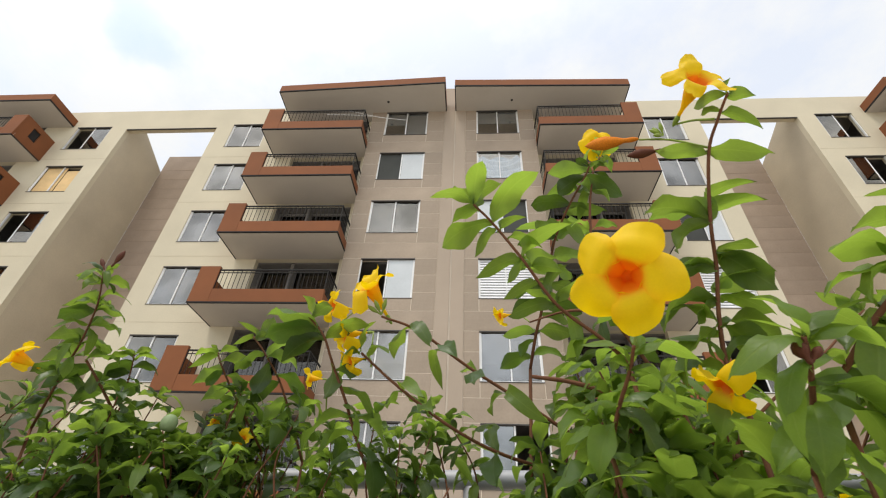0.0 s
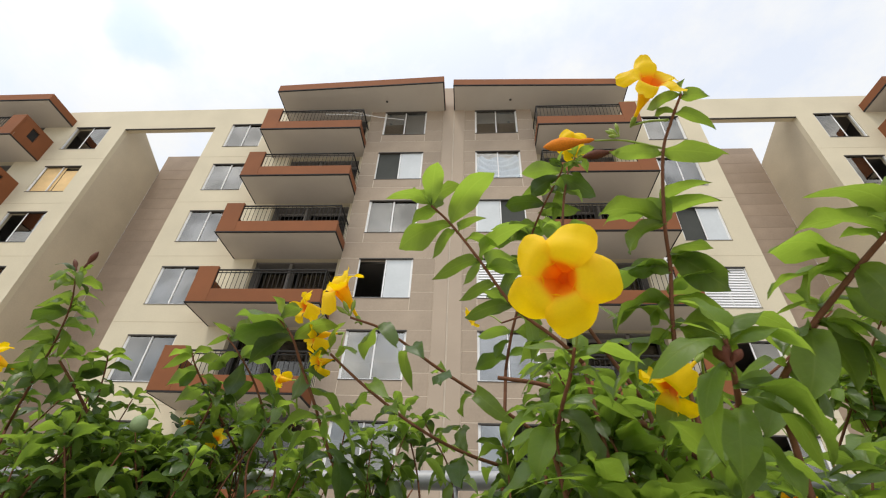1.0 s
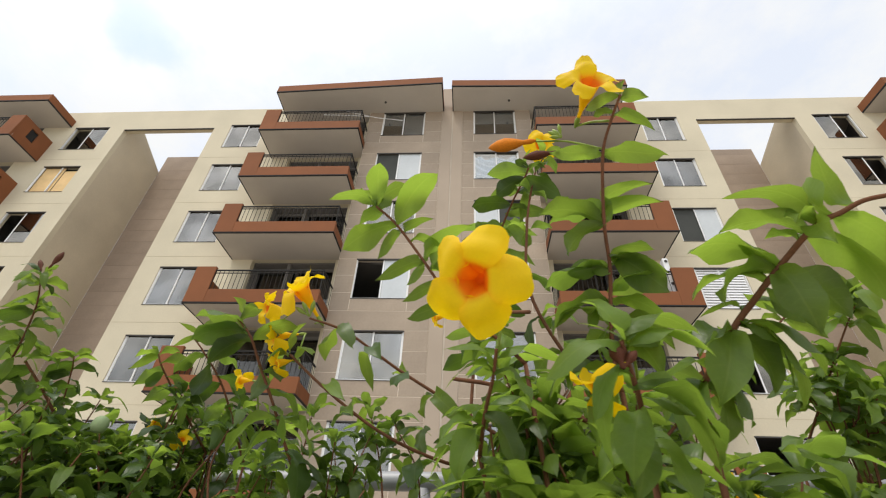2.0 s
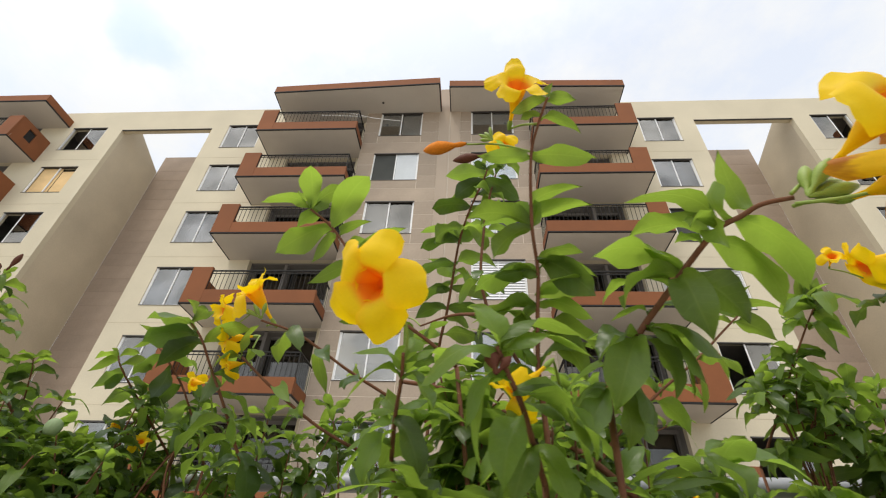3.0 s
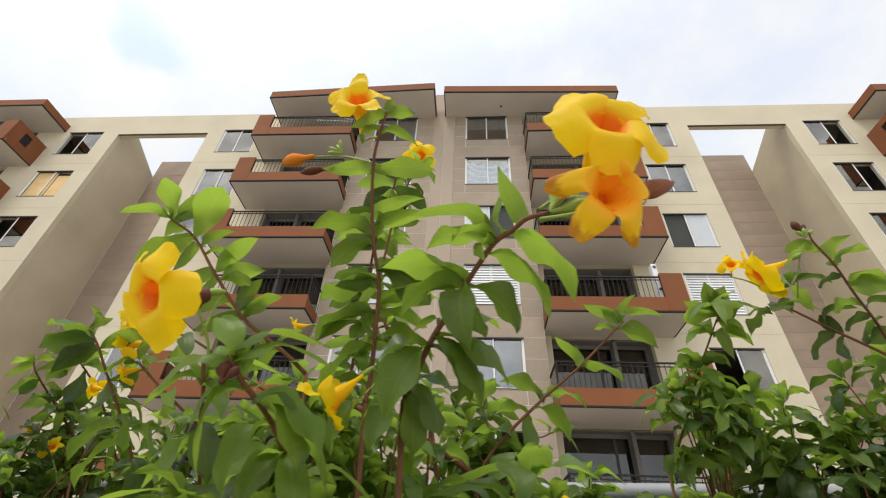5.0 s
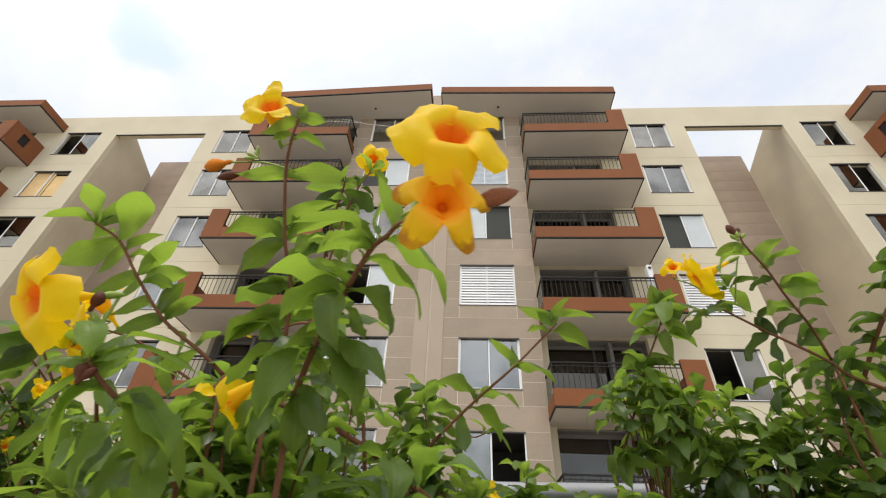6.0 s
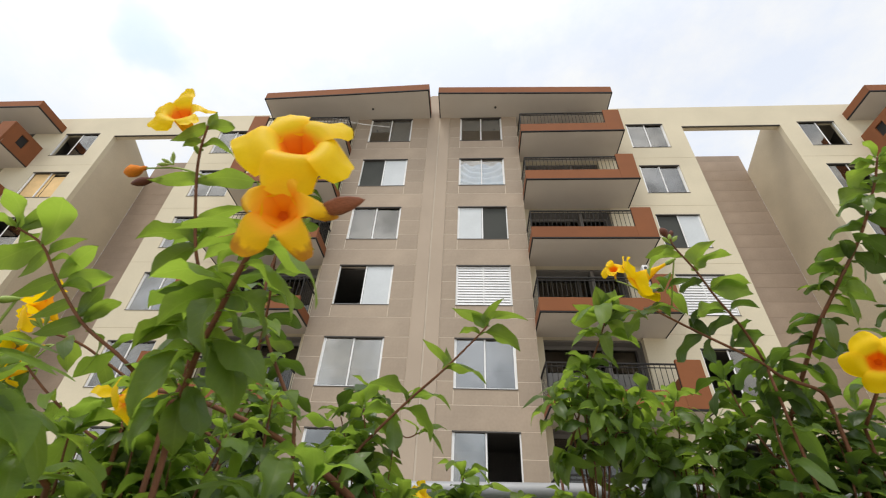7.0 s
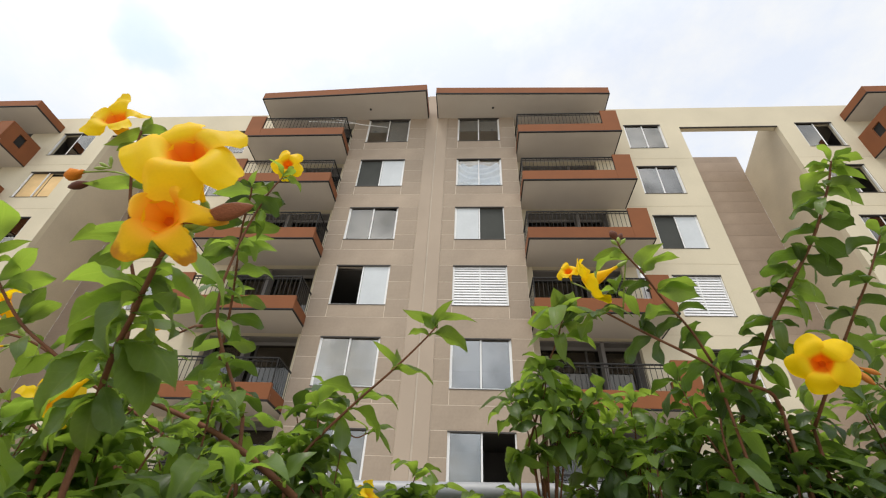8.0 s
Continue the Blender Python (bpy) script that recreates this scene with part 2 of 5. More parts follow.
        bp = n.new("ShaderNodeBump")
        bp.inputs["Strength"].default_value = 0.35
        bp.inputs["Distance"].default_value = 0.001
        bp.invert = True
        l.new(lines, bp.inputs["Height"])
        l.new(bp.outputs["Normal"], b.inputs["Normal"])
    info, own, ts = n.new("ShaderNodeObjectInfo"), n.new("ShaderNodeMapRange"), n.new("ShaderNodeVectorMath")
    isl = n.new("ShaderNodeNewGeometry")
    addr = n.new("ShaderNodeMath")
    addr.operation = "ADD"
    frac = n.new("ShaderNodeMath")
    frac.operation = "FRACT"
    l.new(info.outputs["Random"], addr.inputs[0])
    l.new(isl.outputs["Random Per Island"], addr.inputs[1])
    l.new(addr.outputs["Value"], frac.inputs[0])
    own.inputs["To Min"].default_value, own.inputs["To Max"].default_value = 1 - per, 1 + per
    l.new(frac.outputs["Value"], own.inputs["Value"])
    ts.operation = "SCALE"
    ts.inputs[0].default_value = through_colour
    l.new(own.outputs["Result"], ts.inputs["Scale"])
    if not base_tint:
        l.new(ts.outputs["Vector"], tl.inputs["Color"])
    mx.inputs["Fac"].default_value = share
    l.new(b.outputs["BSDF"], mx.inputs[1])
    l.new(tl.outputs["BSDF"], mx.inputs[2])
    l.new(mx.outputs["Shader"], n["Material Output"].inputs["Surface"])
    return m


LEAF = leaf_material("glossy_green_leaf", (0.100, 0.158, 0.036), (0.262, 0.395, 0.045), rough=0.36, share=0.5, shine=0.5)
# lighter leaf: young tips, and leaves brightened as if light shone through
YOUNG = leaf_material("young_or_lit_leaf", (0.130, 0.205, 0.032), (0.315, 0.455, 0.050), rough=0.42, share=0.55, per=0.22, shine=0.42)
# darker leaf copy: shade and backlight of dense growth put into its colour
SHADE_TONED = leaf_material("shade_toned_leaf", (0.058, 0.100, 0.027), (0.130, 0.220, 0.020), rough=0.33, share=0.42)
PETAL = leaf_material("yellow_petal", (0.97, 0.67, 0.004), (0.98, 0.68, 0.003), rough=0.55, share=0.45, per=0.06, vein=False, base_tint=(0.93, 0.27, 0.006))
THROAT = leaf_material("orange_throat", (0.82, 0.20, 0.008), (0.85, 0.20, 0.006), rough=0.6, share=0.25, per=0.08, vein=False)
AGED = leaf_material("faded_petal", (0.90, 0.56, 0.010), (0.92, 0.54, 0.008), rough=0.6, share=0.32, per=0.1, vein=False, base_tint=(1.0, 0.37, 0.008), fade_end=0.72, tip_tint=(0.36, 0.11, 0.015))
WITHER = plain("withered_petal_edge", (0.42, 0.15, 0.02), 0.8, scale=60, spread=0.4, fine=200, bump=0.3, distance=0.001)


# ---- mesh helpers ----
def part(name, bm, material, parent=None, label="", smooth=False):
    me = bpy.data.meshes.new(name)
    bm.normal_update()
    bm.to_mesh(me)
    bm.free()
    me.materials.append(material)
    if smooth:
        me.shade_smooth()
    ob = new(name, me)
    ob.parent = parent
    if label:
        tagged(ob, label)
    return ob


def piece(name, me, parent, m):
    ob = new(name, me)
    ob.parent = parent
    ob.matrix_basis = m
    return ob


def box(bm, x0, x1, y0, y1, z0, z1, bevel=0.0):
    vs = [bm.verts.new((x, y, z)) for z in (z0, z1) for y in (y0, y1) for x in (x0, x1)]
    fs = [bm.faces.new([vs[i] for i in f]) for f in ((0, 2, 3, 1), (4, 5, 7, 6), (0, 1, 5, 4), (2, 6, 7, 3), (0, 4, 6, 2), (1, 3, 7, 5))]
    if bevel:
        bmesh.ops.bevel(bm, geom=list({e for f in fs for e in f.edges}), offset=bevel, segments=1, affect="EDGES")


def empty(name, x=0.0, y=0.0, z=0.0):
    ob = new(name)
    ob.matrix_basis = pose(x, y, z)
    return ob


def pierced(bm, x0, x1, z0, z1, y0, y1, holes):
    """A wall slab in the xz plane with rectangular openings (x0, x1, z0, z1) that go through it."""
    xs = sorted({x0, x1, *(h[0] for h in holes), *(h[1] for h in holes)})
    zs = sorted({z0, z1, *(h[2] for h in holes), *(h[3] for h in holes)})
    xs = [x for x in xs if x0 <= x <= x1]
    zs = [z for z in zs if z0 <= z <= z1]
    vert = {}

    def v(x, y, z):
        k = (round(x, 4), round(y, 4), round(z, 4))
        if k not in vert:
            vert[k] = bm.verts.new(k)
        return vert[k]

    def solid(i, k):
        if not (0 <= i < len(xs) - 1 and 0 <= k < len(zs) - 1):
            return False
        cx, cz = (xs[i] + xs[i + 1]) / 2, (zs[k] + zs[k + 1]) / 2
        return not any(h[0] < cx < h[1] and h[2] < cz < h[3] for h in holes)

    for i in range(len(xs) - 1):
        for k in range(len(zs) - 1):
            if not solid(i, k):
                continue
            a, b, c, d = xs[i], xs[i + 1], zs[k], zs[k + 1]
            bm.faces.new([v(a, y0, c), v(b, y0, c), v(b, y0, d), v(a, y0, d)])
            bm.faces.new([v(a, y1, c), v(a, y1, d), v(b, y1, d), v(b, y1, c)])
            if not solid(i - 1, k):
                bm.faces.new([v(a, y0, c), v(a, y0, d), v(a, y1, d), v(a, y1, c)])
            if not solid(i + 1, k):
                bm.faces.new([v(b, y0, c), v(b, y1, c), v(b, y1, d), v(b, y0, d)])
            if not solid(i, k - 1):
                bm.faces.new([v(a, y0, c), v(a, y1, c), v(b, y1, c), v(b, y0, c)])
            if not solid(i, k + 1):
                bm.faces.new([v(a, y0, d), v(b, y0, d), v(b, y1, d), v(a, y1, d)])


def tube(bm, pts, r0, r1, sides=6):
    """A tapered tube along points."""
    pts = [Vector(p) for p in pts]
    rings, n = [], len(pts)
    side = Vector((1, 0.3, 0.1))
    for i, p in enumerate(pts):
        d = (pts[min(i + 1, n - 1)] - pts[max(i - 1, 0)]).normalized()
        u = d.cross(side)
        if u.length < 1e-4:
            u = d.cross(Vector((0, 1, 0)))
        u.normalize()
        w = d.cross(u)
        r = r0 + (r1 - r0) * i / (n - 1)
        rings.append([bm.verts.new(p + r * (math.cos(2 * math.pi * k / sides) * u + math.sin(2 * math.pi * k / sides) * w)) for k in range(sides)])
    for a, b in zip(rings, rings[1:]):
        for k in range(sides):
            bm.faces.new([a[k], a[(k + 1) % sides], b[(k + 1) % sides], b[k]])
    bm.faces.new(list(reversed(rings[0])))
    bm.faces.new(rings[-1])


def side_prism(bm, x0, x1, prof):
    """A solid between x0 and x1 with a given outline in y and z."""
    a = [bm.verts.new((x0, y, z)) for y, z in prof]
    b = [bm.verts.new((x1, y, z)) for y, z in prof]
    bm.faces.new(a)
    bm.faces.new(list(reversed(b)))
    for i in range(len(prof)):
        j = (i + 1) % len(prof)
        bm.faces.new([a[i], b[i], b[j], a[j]])
    bmesh.ops.recalc_face_normals(bm, faces=bm.faces)


# ---- ground ----
# out of sight; made pale so that light bounces up to the soffits
bm = bmesh.new()
box(bm, -900, 900, -900, 900, -0.3, 0.0)
tagged(part("ground", bm, PALE_GROUND), "unseen pale ground that bounces light up to the apartment building", "ground", kind="structure")

# ---- apartment building ----
H = 2.5          # storey
YC, YM, YF = 11.457, 11.914, 10.475   # middle facade, cream facade, balcony fronts
TOP = 18.2
STOREYS = range(7)
MID_L, MID_R = -4.06, 2.50
building = tagged(empty("apartment_building", -0.8, YM, 0), "seven-storey cream and taupe apartment building with terracotta balconies", "apartment building")
OFF = Matrix.Translation((0.8, -YM, 0))


def bpart(name, bm, material, parent=None, label="", smooth=False):
    """A part of the building, given in world coordinates."""
    ob = part(name, bm, material, parent or building, label, smooth)
    if parent is None:
        ob.matrix_basis = OFF
    return ob


def win_z(k):
    return k * H + 0.655, k * H + 2.105


def holes(x0, x1):
    return [(x0, x1, *win_z(k)) for k in STOREYS]


WIN_R, WIN_L = (0.225, 1.905), (-3.475, -1.745)
WIN_CR, WIN_CL = (7.02, 8.50), (-10.25, -8.72)
WIN_WR, WIN_WL = (13.76, 15.18), (-17.40, -15.80)
DOOR_R, DOOR_L = (2.75, 5.55), (-7.15, -4.32)


def doors(x0, x1):
    return [(x0, x1, k * H + 0.02, k * H + 2.393) for k in STOREYS]


# middle facade with its two render strips
bm = bmesh.new()
pierced(bm, MID_L, MID_R, 0, 18.69, YC + 0.004, YC + 0.2, holes(*WIN_R) + holes(*WIN_L))
bpart("middle_wall", bm, GROUT)
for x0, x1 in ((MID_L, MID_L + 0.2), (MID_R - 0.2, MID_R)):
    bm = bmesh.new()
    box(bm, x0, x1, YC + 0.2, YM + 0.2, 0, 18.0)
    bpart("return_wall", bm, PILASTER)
for x0, x1 in ((-1.05, -0.645), (-0.595, -0.21)):
    bm = bmesh.new()
    box(bm, x0, x1, YC - 0.02, YC + 0.03, 0, 18.7, bevel=0.006)
    bpart("render_strip", bm, PILASTER)
bm = bmesh.new()
box(bm, -0.644, -0.596, YC - 0.008, YC + 0.03, 0, 18.69)
bpart("strip_joint", bm, plain("grey_joint_filler", (0.47, 0.40, 0.32), 0.9, scale=2, spread=0.15, fine=30, bump=0.1))

# cream facades, between the middle and the light wells
for x0, x1, hs in ((MID_R, 9.22, doors(*DOOR_R) + holes(*WIN_CR)), (-10.97, MID_L, doors(*DOOR_L) + holes(*WIN_CL))):
    bm = bmesh.new()
    pierced(bm, x0, x1, 0, TOP, YM, YM + 0.2, hs)
    bpart("cream_wall", bm, STUCCO)
# cream wings beyond the light wells
DOOR_WR, DOOR_WL = (16.9, 19.2), (-21.2, -18.9)
for x0, x1, hs in ((13.05, 27.0, doors(*DOOR_WR) + holes(*WIN_WR)), (-29.0, -15.06, doors(*DOOR_WL) + holes(*WIN_WL))):
    bm = bmesh.new()
    pierced(bm, x0, x1, 0, TOP, YM, YM + 0.2, hs)
    bpart("wing_wall", bm, STUCCO)
# beams over the light wells
for x0, x1 in ((9.22, 13.05), (-15.06, -10.97)):
    bm = bmesh.new()
    box(bm, x0, x1, YM, YM + 0.25, 16.93, TOP)
    bpart("beam", bm, STUCCO)
    # dark strip put in for the shadow line under the beam
    bm = bmesh.new()
    box(bm, x0, x1, YM - 0.003, YM + 0.06, 16.90, 16.93)
    bpart("drip_edge", bm, DARK_TRIM)
# fine joints in the cream render at each floor
JOINT = plain("render_joint", (0.50, 0.43, 0.30), 0.9, scale=2, spread=0.15, fine=30, bump=0.1)
for x0, x1 in ((MID_R + 0.02, 9.2), (-10.95, MID_L - 0.02), (13.07, 16.6), (-18.6, -15.08)):
    for k in range(1, 7):
        bm = bmesh.new()
        box(bm, x0, x1, YM - 0.003, YM + 0.001, k * H + 0.02, k * H + 0.034)
        bpart("render_joint", bm, JOINT)
# light wells: side walls that step down, and the taupe wall behind
YB = 14.55
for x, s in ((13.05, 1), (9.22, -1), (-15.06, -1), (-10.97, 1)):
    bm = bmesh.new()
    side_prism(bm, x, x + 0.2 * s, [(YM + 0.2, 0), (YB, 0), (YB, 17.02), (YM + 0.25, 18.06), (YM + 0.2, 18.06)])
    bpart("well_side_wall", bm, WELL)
WELLS = ((9.22, 13.05), (-15.06, -10.97))
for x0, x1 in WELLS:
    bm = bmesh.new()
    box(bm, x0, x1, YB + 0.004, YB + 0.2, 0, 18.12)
    bpart("well_back_wall", bm, SHADED_PANEL)

# rooms: floors, back wall, ends and a roof that falls to the back, so that the openings look into dim rooms; shade is
# in the plaster's colour
DEEP = YM + 2.5
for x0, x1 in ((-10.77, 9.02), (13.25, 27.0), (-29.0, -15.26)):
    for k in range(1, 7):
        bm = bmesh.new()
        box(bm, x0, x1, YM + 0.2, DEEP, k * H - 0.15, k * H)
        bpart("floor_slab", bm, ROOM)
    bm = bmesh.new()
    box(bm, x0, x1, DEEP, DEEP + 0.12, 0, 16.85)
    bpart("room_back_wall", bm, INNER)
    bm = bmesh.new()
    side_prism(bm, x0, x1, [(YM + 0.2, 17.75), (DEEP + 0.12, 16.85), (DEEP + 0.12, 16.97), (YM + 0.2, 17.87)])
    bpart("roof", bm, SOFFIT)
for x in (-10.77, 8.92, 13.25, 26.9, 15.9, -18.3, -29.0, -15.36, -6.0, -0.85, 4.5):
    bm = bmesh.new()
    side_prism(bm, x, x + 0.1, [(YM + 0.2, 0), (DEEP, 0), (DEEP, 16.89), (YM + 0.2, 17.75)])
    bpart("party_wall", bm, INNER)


def roof_slab(x0, x1, ya, yb):
    """The deep eave over a stack of balconies; its front runs from ya to yb."""
    z0, z1 = 17.13, 17.55
    slab = empty("roof_slab")
    slab.parent, slab.matrix_basis = building, OFF

    def prism(bm, xa, xb, fa, fb, za, zb, back):
        vs = [bm.verts.new(p) for z in (za, zb) for p in ((xa, fa, z), (xb, fb, z), (xb, back, z), (xa, back, z))]
        for f in ((0, 3, 2, 1), (4, 5, 6, 7), (0, 1, 5, 4), (1, 2, 6, 5), (2, 3, 7, 6), (3, 0, 4, 7)):
            bm.faces.new([vs[i] for i in f])

    bm = bmesh.new()
    prism(bm, x0, x1, ya, yb, z0 + 0.05, z1, YM)
    part("fascia", bm, TERRA, slab)
    bm = bmesh.new()
    prism(bm, x0 - 0.006, x1 + 0.006, ya - 0.008, yb - 0.008, z0, z0 + 0.05, YM)
    part("drip_edge", bm, BLACK, slab, "black metal drip edge")
    bm = bmesh.new()
    prism(bm, x0 + 0.035, x1 - 0.035, ya + 0.04, yb + 0.04, z0 - 0.006, z0 + 0.02, YM)
    part("soffit", bm, SOFFIT, slab, "grey rendered soffit")
    return slab


SLABS = ((-0.62, 6.15, 10.29, 10.43), (-7.72, -0.99, 10.38, 10.14), (-24.4, -17.64, 10.5, 10.5), (15.72, 22.5, 10.6, 10.6))
for s in SLABS:
    roof_slab(*s)


def balcony(x_in, x_out, k, back):
    """Open railing at x_in, tall parapet at x_out; back: the wall's face."""
    z0 = k * H - 0.105
    s = 1 if x_out > x_in else -1
    top = empty("balcony")
    top.parent, top.matrix_basis = building, OFF

    def bx(bm, xa, xb, *rest, **kw):
        box(bm, min(xa, xb), max(xa, xb), *rest, **kw)

    bm = bmesh.new()
    bx(bm, x_in + s * 0.002, x_out - s * 0.002, YF + 0.05, YM, z0 - 0.002, z0 + 0.2)
    part("slab", bm, SOFFIT, top, "grey rendered slab")
    bm = bmesh.new()
    bx(bm, x_in - s * 0.006, x_out + s * 0.006, YF - 0.006, YF + 0.05, z0 - 0.008, z0 + 0.03)
    part("drip_edge", bm, BLACK, top, "black drip edge")
    for xa in (x_in, x_out - s * 0.05):
        bm = bmesh.new()
        if xa == x_in:
            bx(bm, xa - s * 0.006, xa + s * 0.03, YF + 0.05, YM - 0.01, z0 - 0.008, z0 + 0.03)
        else:
            bx(bm, x_out - s * 0.03, x_out + s * 0.006, YF + 0.05, YM - 0.01, z0 - 0.008, z0 + 0.03)
        part("drip_edge", bm, BLACK, top)
    bm = bmesh.new()
    bx(bm, x_in, x_out - s * 0.6, YF, YF + 0.1, z0 + 0.03, z0 + 0.45, bevel=0.008)
    part("front_band", bm, TERRA, top, "low terracotta band")
    bm = bmesh.new()
    bx(bm, x_out - s * 0.6, x_out, YF, YF + 0.1, z0 + 0.03, z0 + 1.22, bevel=0.008)
    part("tall_parapet", bm, TERRA, top)
    # outer side with a slot
    bm = bmesh.new()
    ya, yb, yc, yd = YF + 0.1, YF + 0.5, YF + 0.85, YM
    xa, xb = x_out - s * 0.1, x_out
    for y0, y1, za, zb in ((ya, yb, z0 + 0.035, z0 + 1.22), (yc, yd, z0 + 0.035, z0 + 1.22), (yb, yc, z0 + 0.035, z0 + 0.45), (yb, yc, z0 + 0.98, z0 + 1.22)):
        bx(bm, xa, xb, y0, y1, za, zb)
    part("side_parapet", bm, TERRA, top)
    # black sheet added inside the slot to stand for its shade
    bm = bmesh.new()
    bx(bm, xa + s * 0.02, xa + s * 0.05, yb, yc, z0 + 0.45, z0 + 0.98)
    part("slot_grille", bm, BLACK, top, "black sheet standing for the shade in the parapet slot")
    bm = bmesh.new()
    bx(bm, x_in, x_in + s * 0.1, YF + 0.1, back, z0 + 0.035, z0 + 0.35)
    part("side_band", bm, TERRA, top)
    # railing
    zr = z0 + 1.12
    bm = bmesh.new()
    bx(bm, x_in, x_out - s * 0.6, YF + 0.02, YF + 0.06, zr - 0.035, zr)
    bx(bm, x_in, x_out - s * 0.6, YF + 0.028, YF + 0.052, zr - 0.12, zr - 0.1)
    part("front_rail", bm, BLACK, top)
    bm = bmesh.new()
    bx(bm, x_in, x_in + s * 0.04, YF + 0.06, back, zr - 0.035, zr)
    part("side_rail", bm, BLACK, top)
    n = 24
    me = None
    for i in range(n + 1):
        x = x_in + s * 0.02 + (x_out - s * 0.62 - x_in) * i / n
        r = 0.014 if i in (0, n) else 0.006
        bm = bmesh.new()
        box(bm, x - r, x + r, YF + 0.04 - r, YF + 0.04 + r, z0 + 0.44, zr - 0.035)
        part("baluster", bm, BLACK, top)
    for i in range(1, 8):
        y = YF + 0.04 + (back - YF - 0.04) * i / 8
        bm = bmesh.new()
        box(bm, x_in + s * 0.02 - 0.006, x_in + s * 0.02 + 0.006, y - 0.006, y + 0.006, z0 + 0.35, zr - 0.035)
        part("baluster", bm, BLACK, top)
    return top


for k in range(1, 7):
    balcony(2.50, 6.19, k, YC + 0.1)
    balcony(-4.05, -7.87, k, YC + 0.1)
    balcony(-21.6, -17.92, k, YM)
    balcony(19.4, 15.72, k, YM)


def window(x0, x1, k, y, state="closed"):
    """A two-leaf sliding window; the state says which half stands open or what hangs behind it."""
    z0, z1 = win_z(k)
    win = empty("window")
    win.parent, win.matrix_basis = building, OFF
    xm = (x0 + x1) / 2
    ya, yb = y + 0.03, y + 0.09
    # thin dark strip along the top of the opening
    bm = bmesh.new()
    box(bm, x0, x1, y - 0.012, yb, z1 - 0.035, z1 - 0.002)
    part("top_track", bm, DARK_TRIM, win, "dark strip along the top")
    bm = bmesh.new()
    t = 0.035
    box(bm, x0 + 0.001, x0 + t, ya, yb, z0 + t, z1 - 0.036)
    box(bm, x1 - t, x1 - 0.001, ya, yb, z0 + t, z1 - 0.036)
    box(bm, x0 + 0.001, x1 - 0.001, ya, yb, z0 + 0.001, z0 + t)
    part("frame", bm, ALU, win, "white aluminium frame")
    bm = bmesh.new()
    box(bm, x0, x1, y - 0.016, y + 0.03, z0 - 0.016, z0 + 0.002)
    part("sill", bm, DARK_TRIM, win)
    spans = {"closed": ((x0, xm), (xm, x1)), "open_left": ((xm, x1),), "open_right": ((x0, xm),), "sheet_left": ((xm, x1),), "sheet_right": ((x0, xm),)}.get(state, ((x0, xm), (xm, x1)))
    for i, (a, b) in enumerate(spans):
        yy = ya + 0.012 + 0.02 * i
        for c, d in ((a + t if a == x0 else a - 0.02, a + t + 0.03 if a == x0 else a + 0.022), (b - t - 0.03 if b == x1 else b - 0.022, b - t if b == x1 else b + 0.02)):
            bm = bmesh.new()
            box(bm, c, d, yy, yy + 0.018, z0 + t, z1 - 0.036)
            part("sash", bm, ALU, win)
        if state in ("blind", "board"):
            continue
        bm = bmesh.new()
        box(bm, a + 0.03, b - 0.03, yy + 0.006, yy + 0.011, z0 + t, z1 - 0.036)
        if len(spans) == 1 and abs(x0) < 10 and (3 <= k < 5 or state == "sheet_left"):
            part("pane", bm, SKY_PANE, win, "pale sliding leaf, sky reflection put into its colour")
            continue
        pane = part("pane", bm, CLEAR_GLASS if state in ("curtain", "shade", "half_shade") else GLASS, win, "grey reflecting glass pane")
        pane.visible_shadow = False
    if state == "blind":
        for i in range(15):
            z = z0 + 0.08 + i * (z1 - z0 - 0.14) / 14
            bm = bmesh.new()
            box(bm, x0 + 0.05, x1 - 0.05, ya + 0.02, ya + 0.035, z - 0.046, z + 0.046)
            bmesh.ops.rotate(bm, verts=bm.verts, cent=(0, ya + 0.0275, z), matrix=Matrix.Rotation(radians(-21), 3, "X"))
            part("slat", bm, BLIND, win, "white blind slat" if i == 0 else "")
    if state in ("sheet_left", "sheet_right"):
        a, b = (x0 + t, xm - 0.02) if state == "sheet_left" else (xm + 0.02, x1 - t)
        # dark grey-green sheet that fills the open half
        bm = bmesh.new()
        box(bm, a, b, yb - 0.012, yb - 0.008, z0 + t, z1 - 0.036)
        part("insect_screen", bm, DARK_SHEET, win, "dark sheet across the open half")
    if state == "curtain":
        bm = bmesh.new()
        nx, nz = 40, 36
        vs = []
        for j in range(nz + 1):
            for i in range(nx + 1):
                u, v = i / nx, j / nz
                swag = 1 - (2 * u - 1) ** 2
                zt = z1 - 0.16 - 0.12 * swag + 0.03 * math.sin(u * 17)
                vs.append(bm.verts.new((x0 + 0.05 + u * (x1 - x0 - 0.1), yb + 0.06 + 0.065 * math.sin(19 * (v + 0.5 * swag * v) + 2 * u) + 0.012 * math.sin(u * 21 + v * 5), z0 + 0.03 + v * (zt - z0))))
        for j in range(nz):
            for i in range(nx):
                q = j * (nx + 1) + i
                bm.faces.new([vs[q], vs[q + 1], vs[q + nx + 2], vs[q + nx + 1]])
        part("curtain", bm, CURTAIN, win, "pale blue sheet hung as a curtain", smooth=True)
    if state in ("shade", "half_shade"):
        # a grey sheet behind each pane, from the top down
        for a, b, drop in ((x0, xm, 0.52), (xm, x1, 0.97 if state == "shade" else 0.52)):
            bm = bmesh.new()
            box(bm, a + 0.045, b - 0.03, yb + 0.006, yb + 0.012, z1 - 0.04 - drop * (z1 - z0 - 0.1), z1 - 0.04)
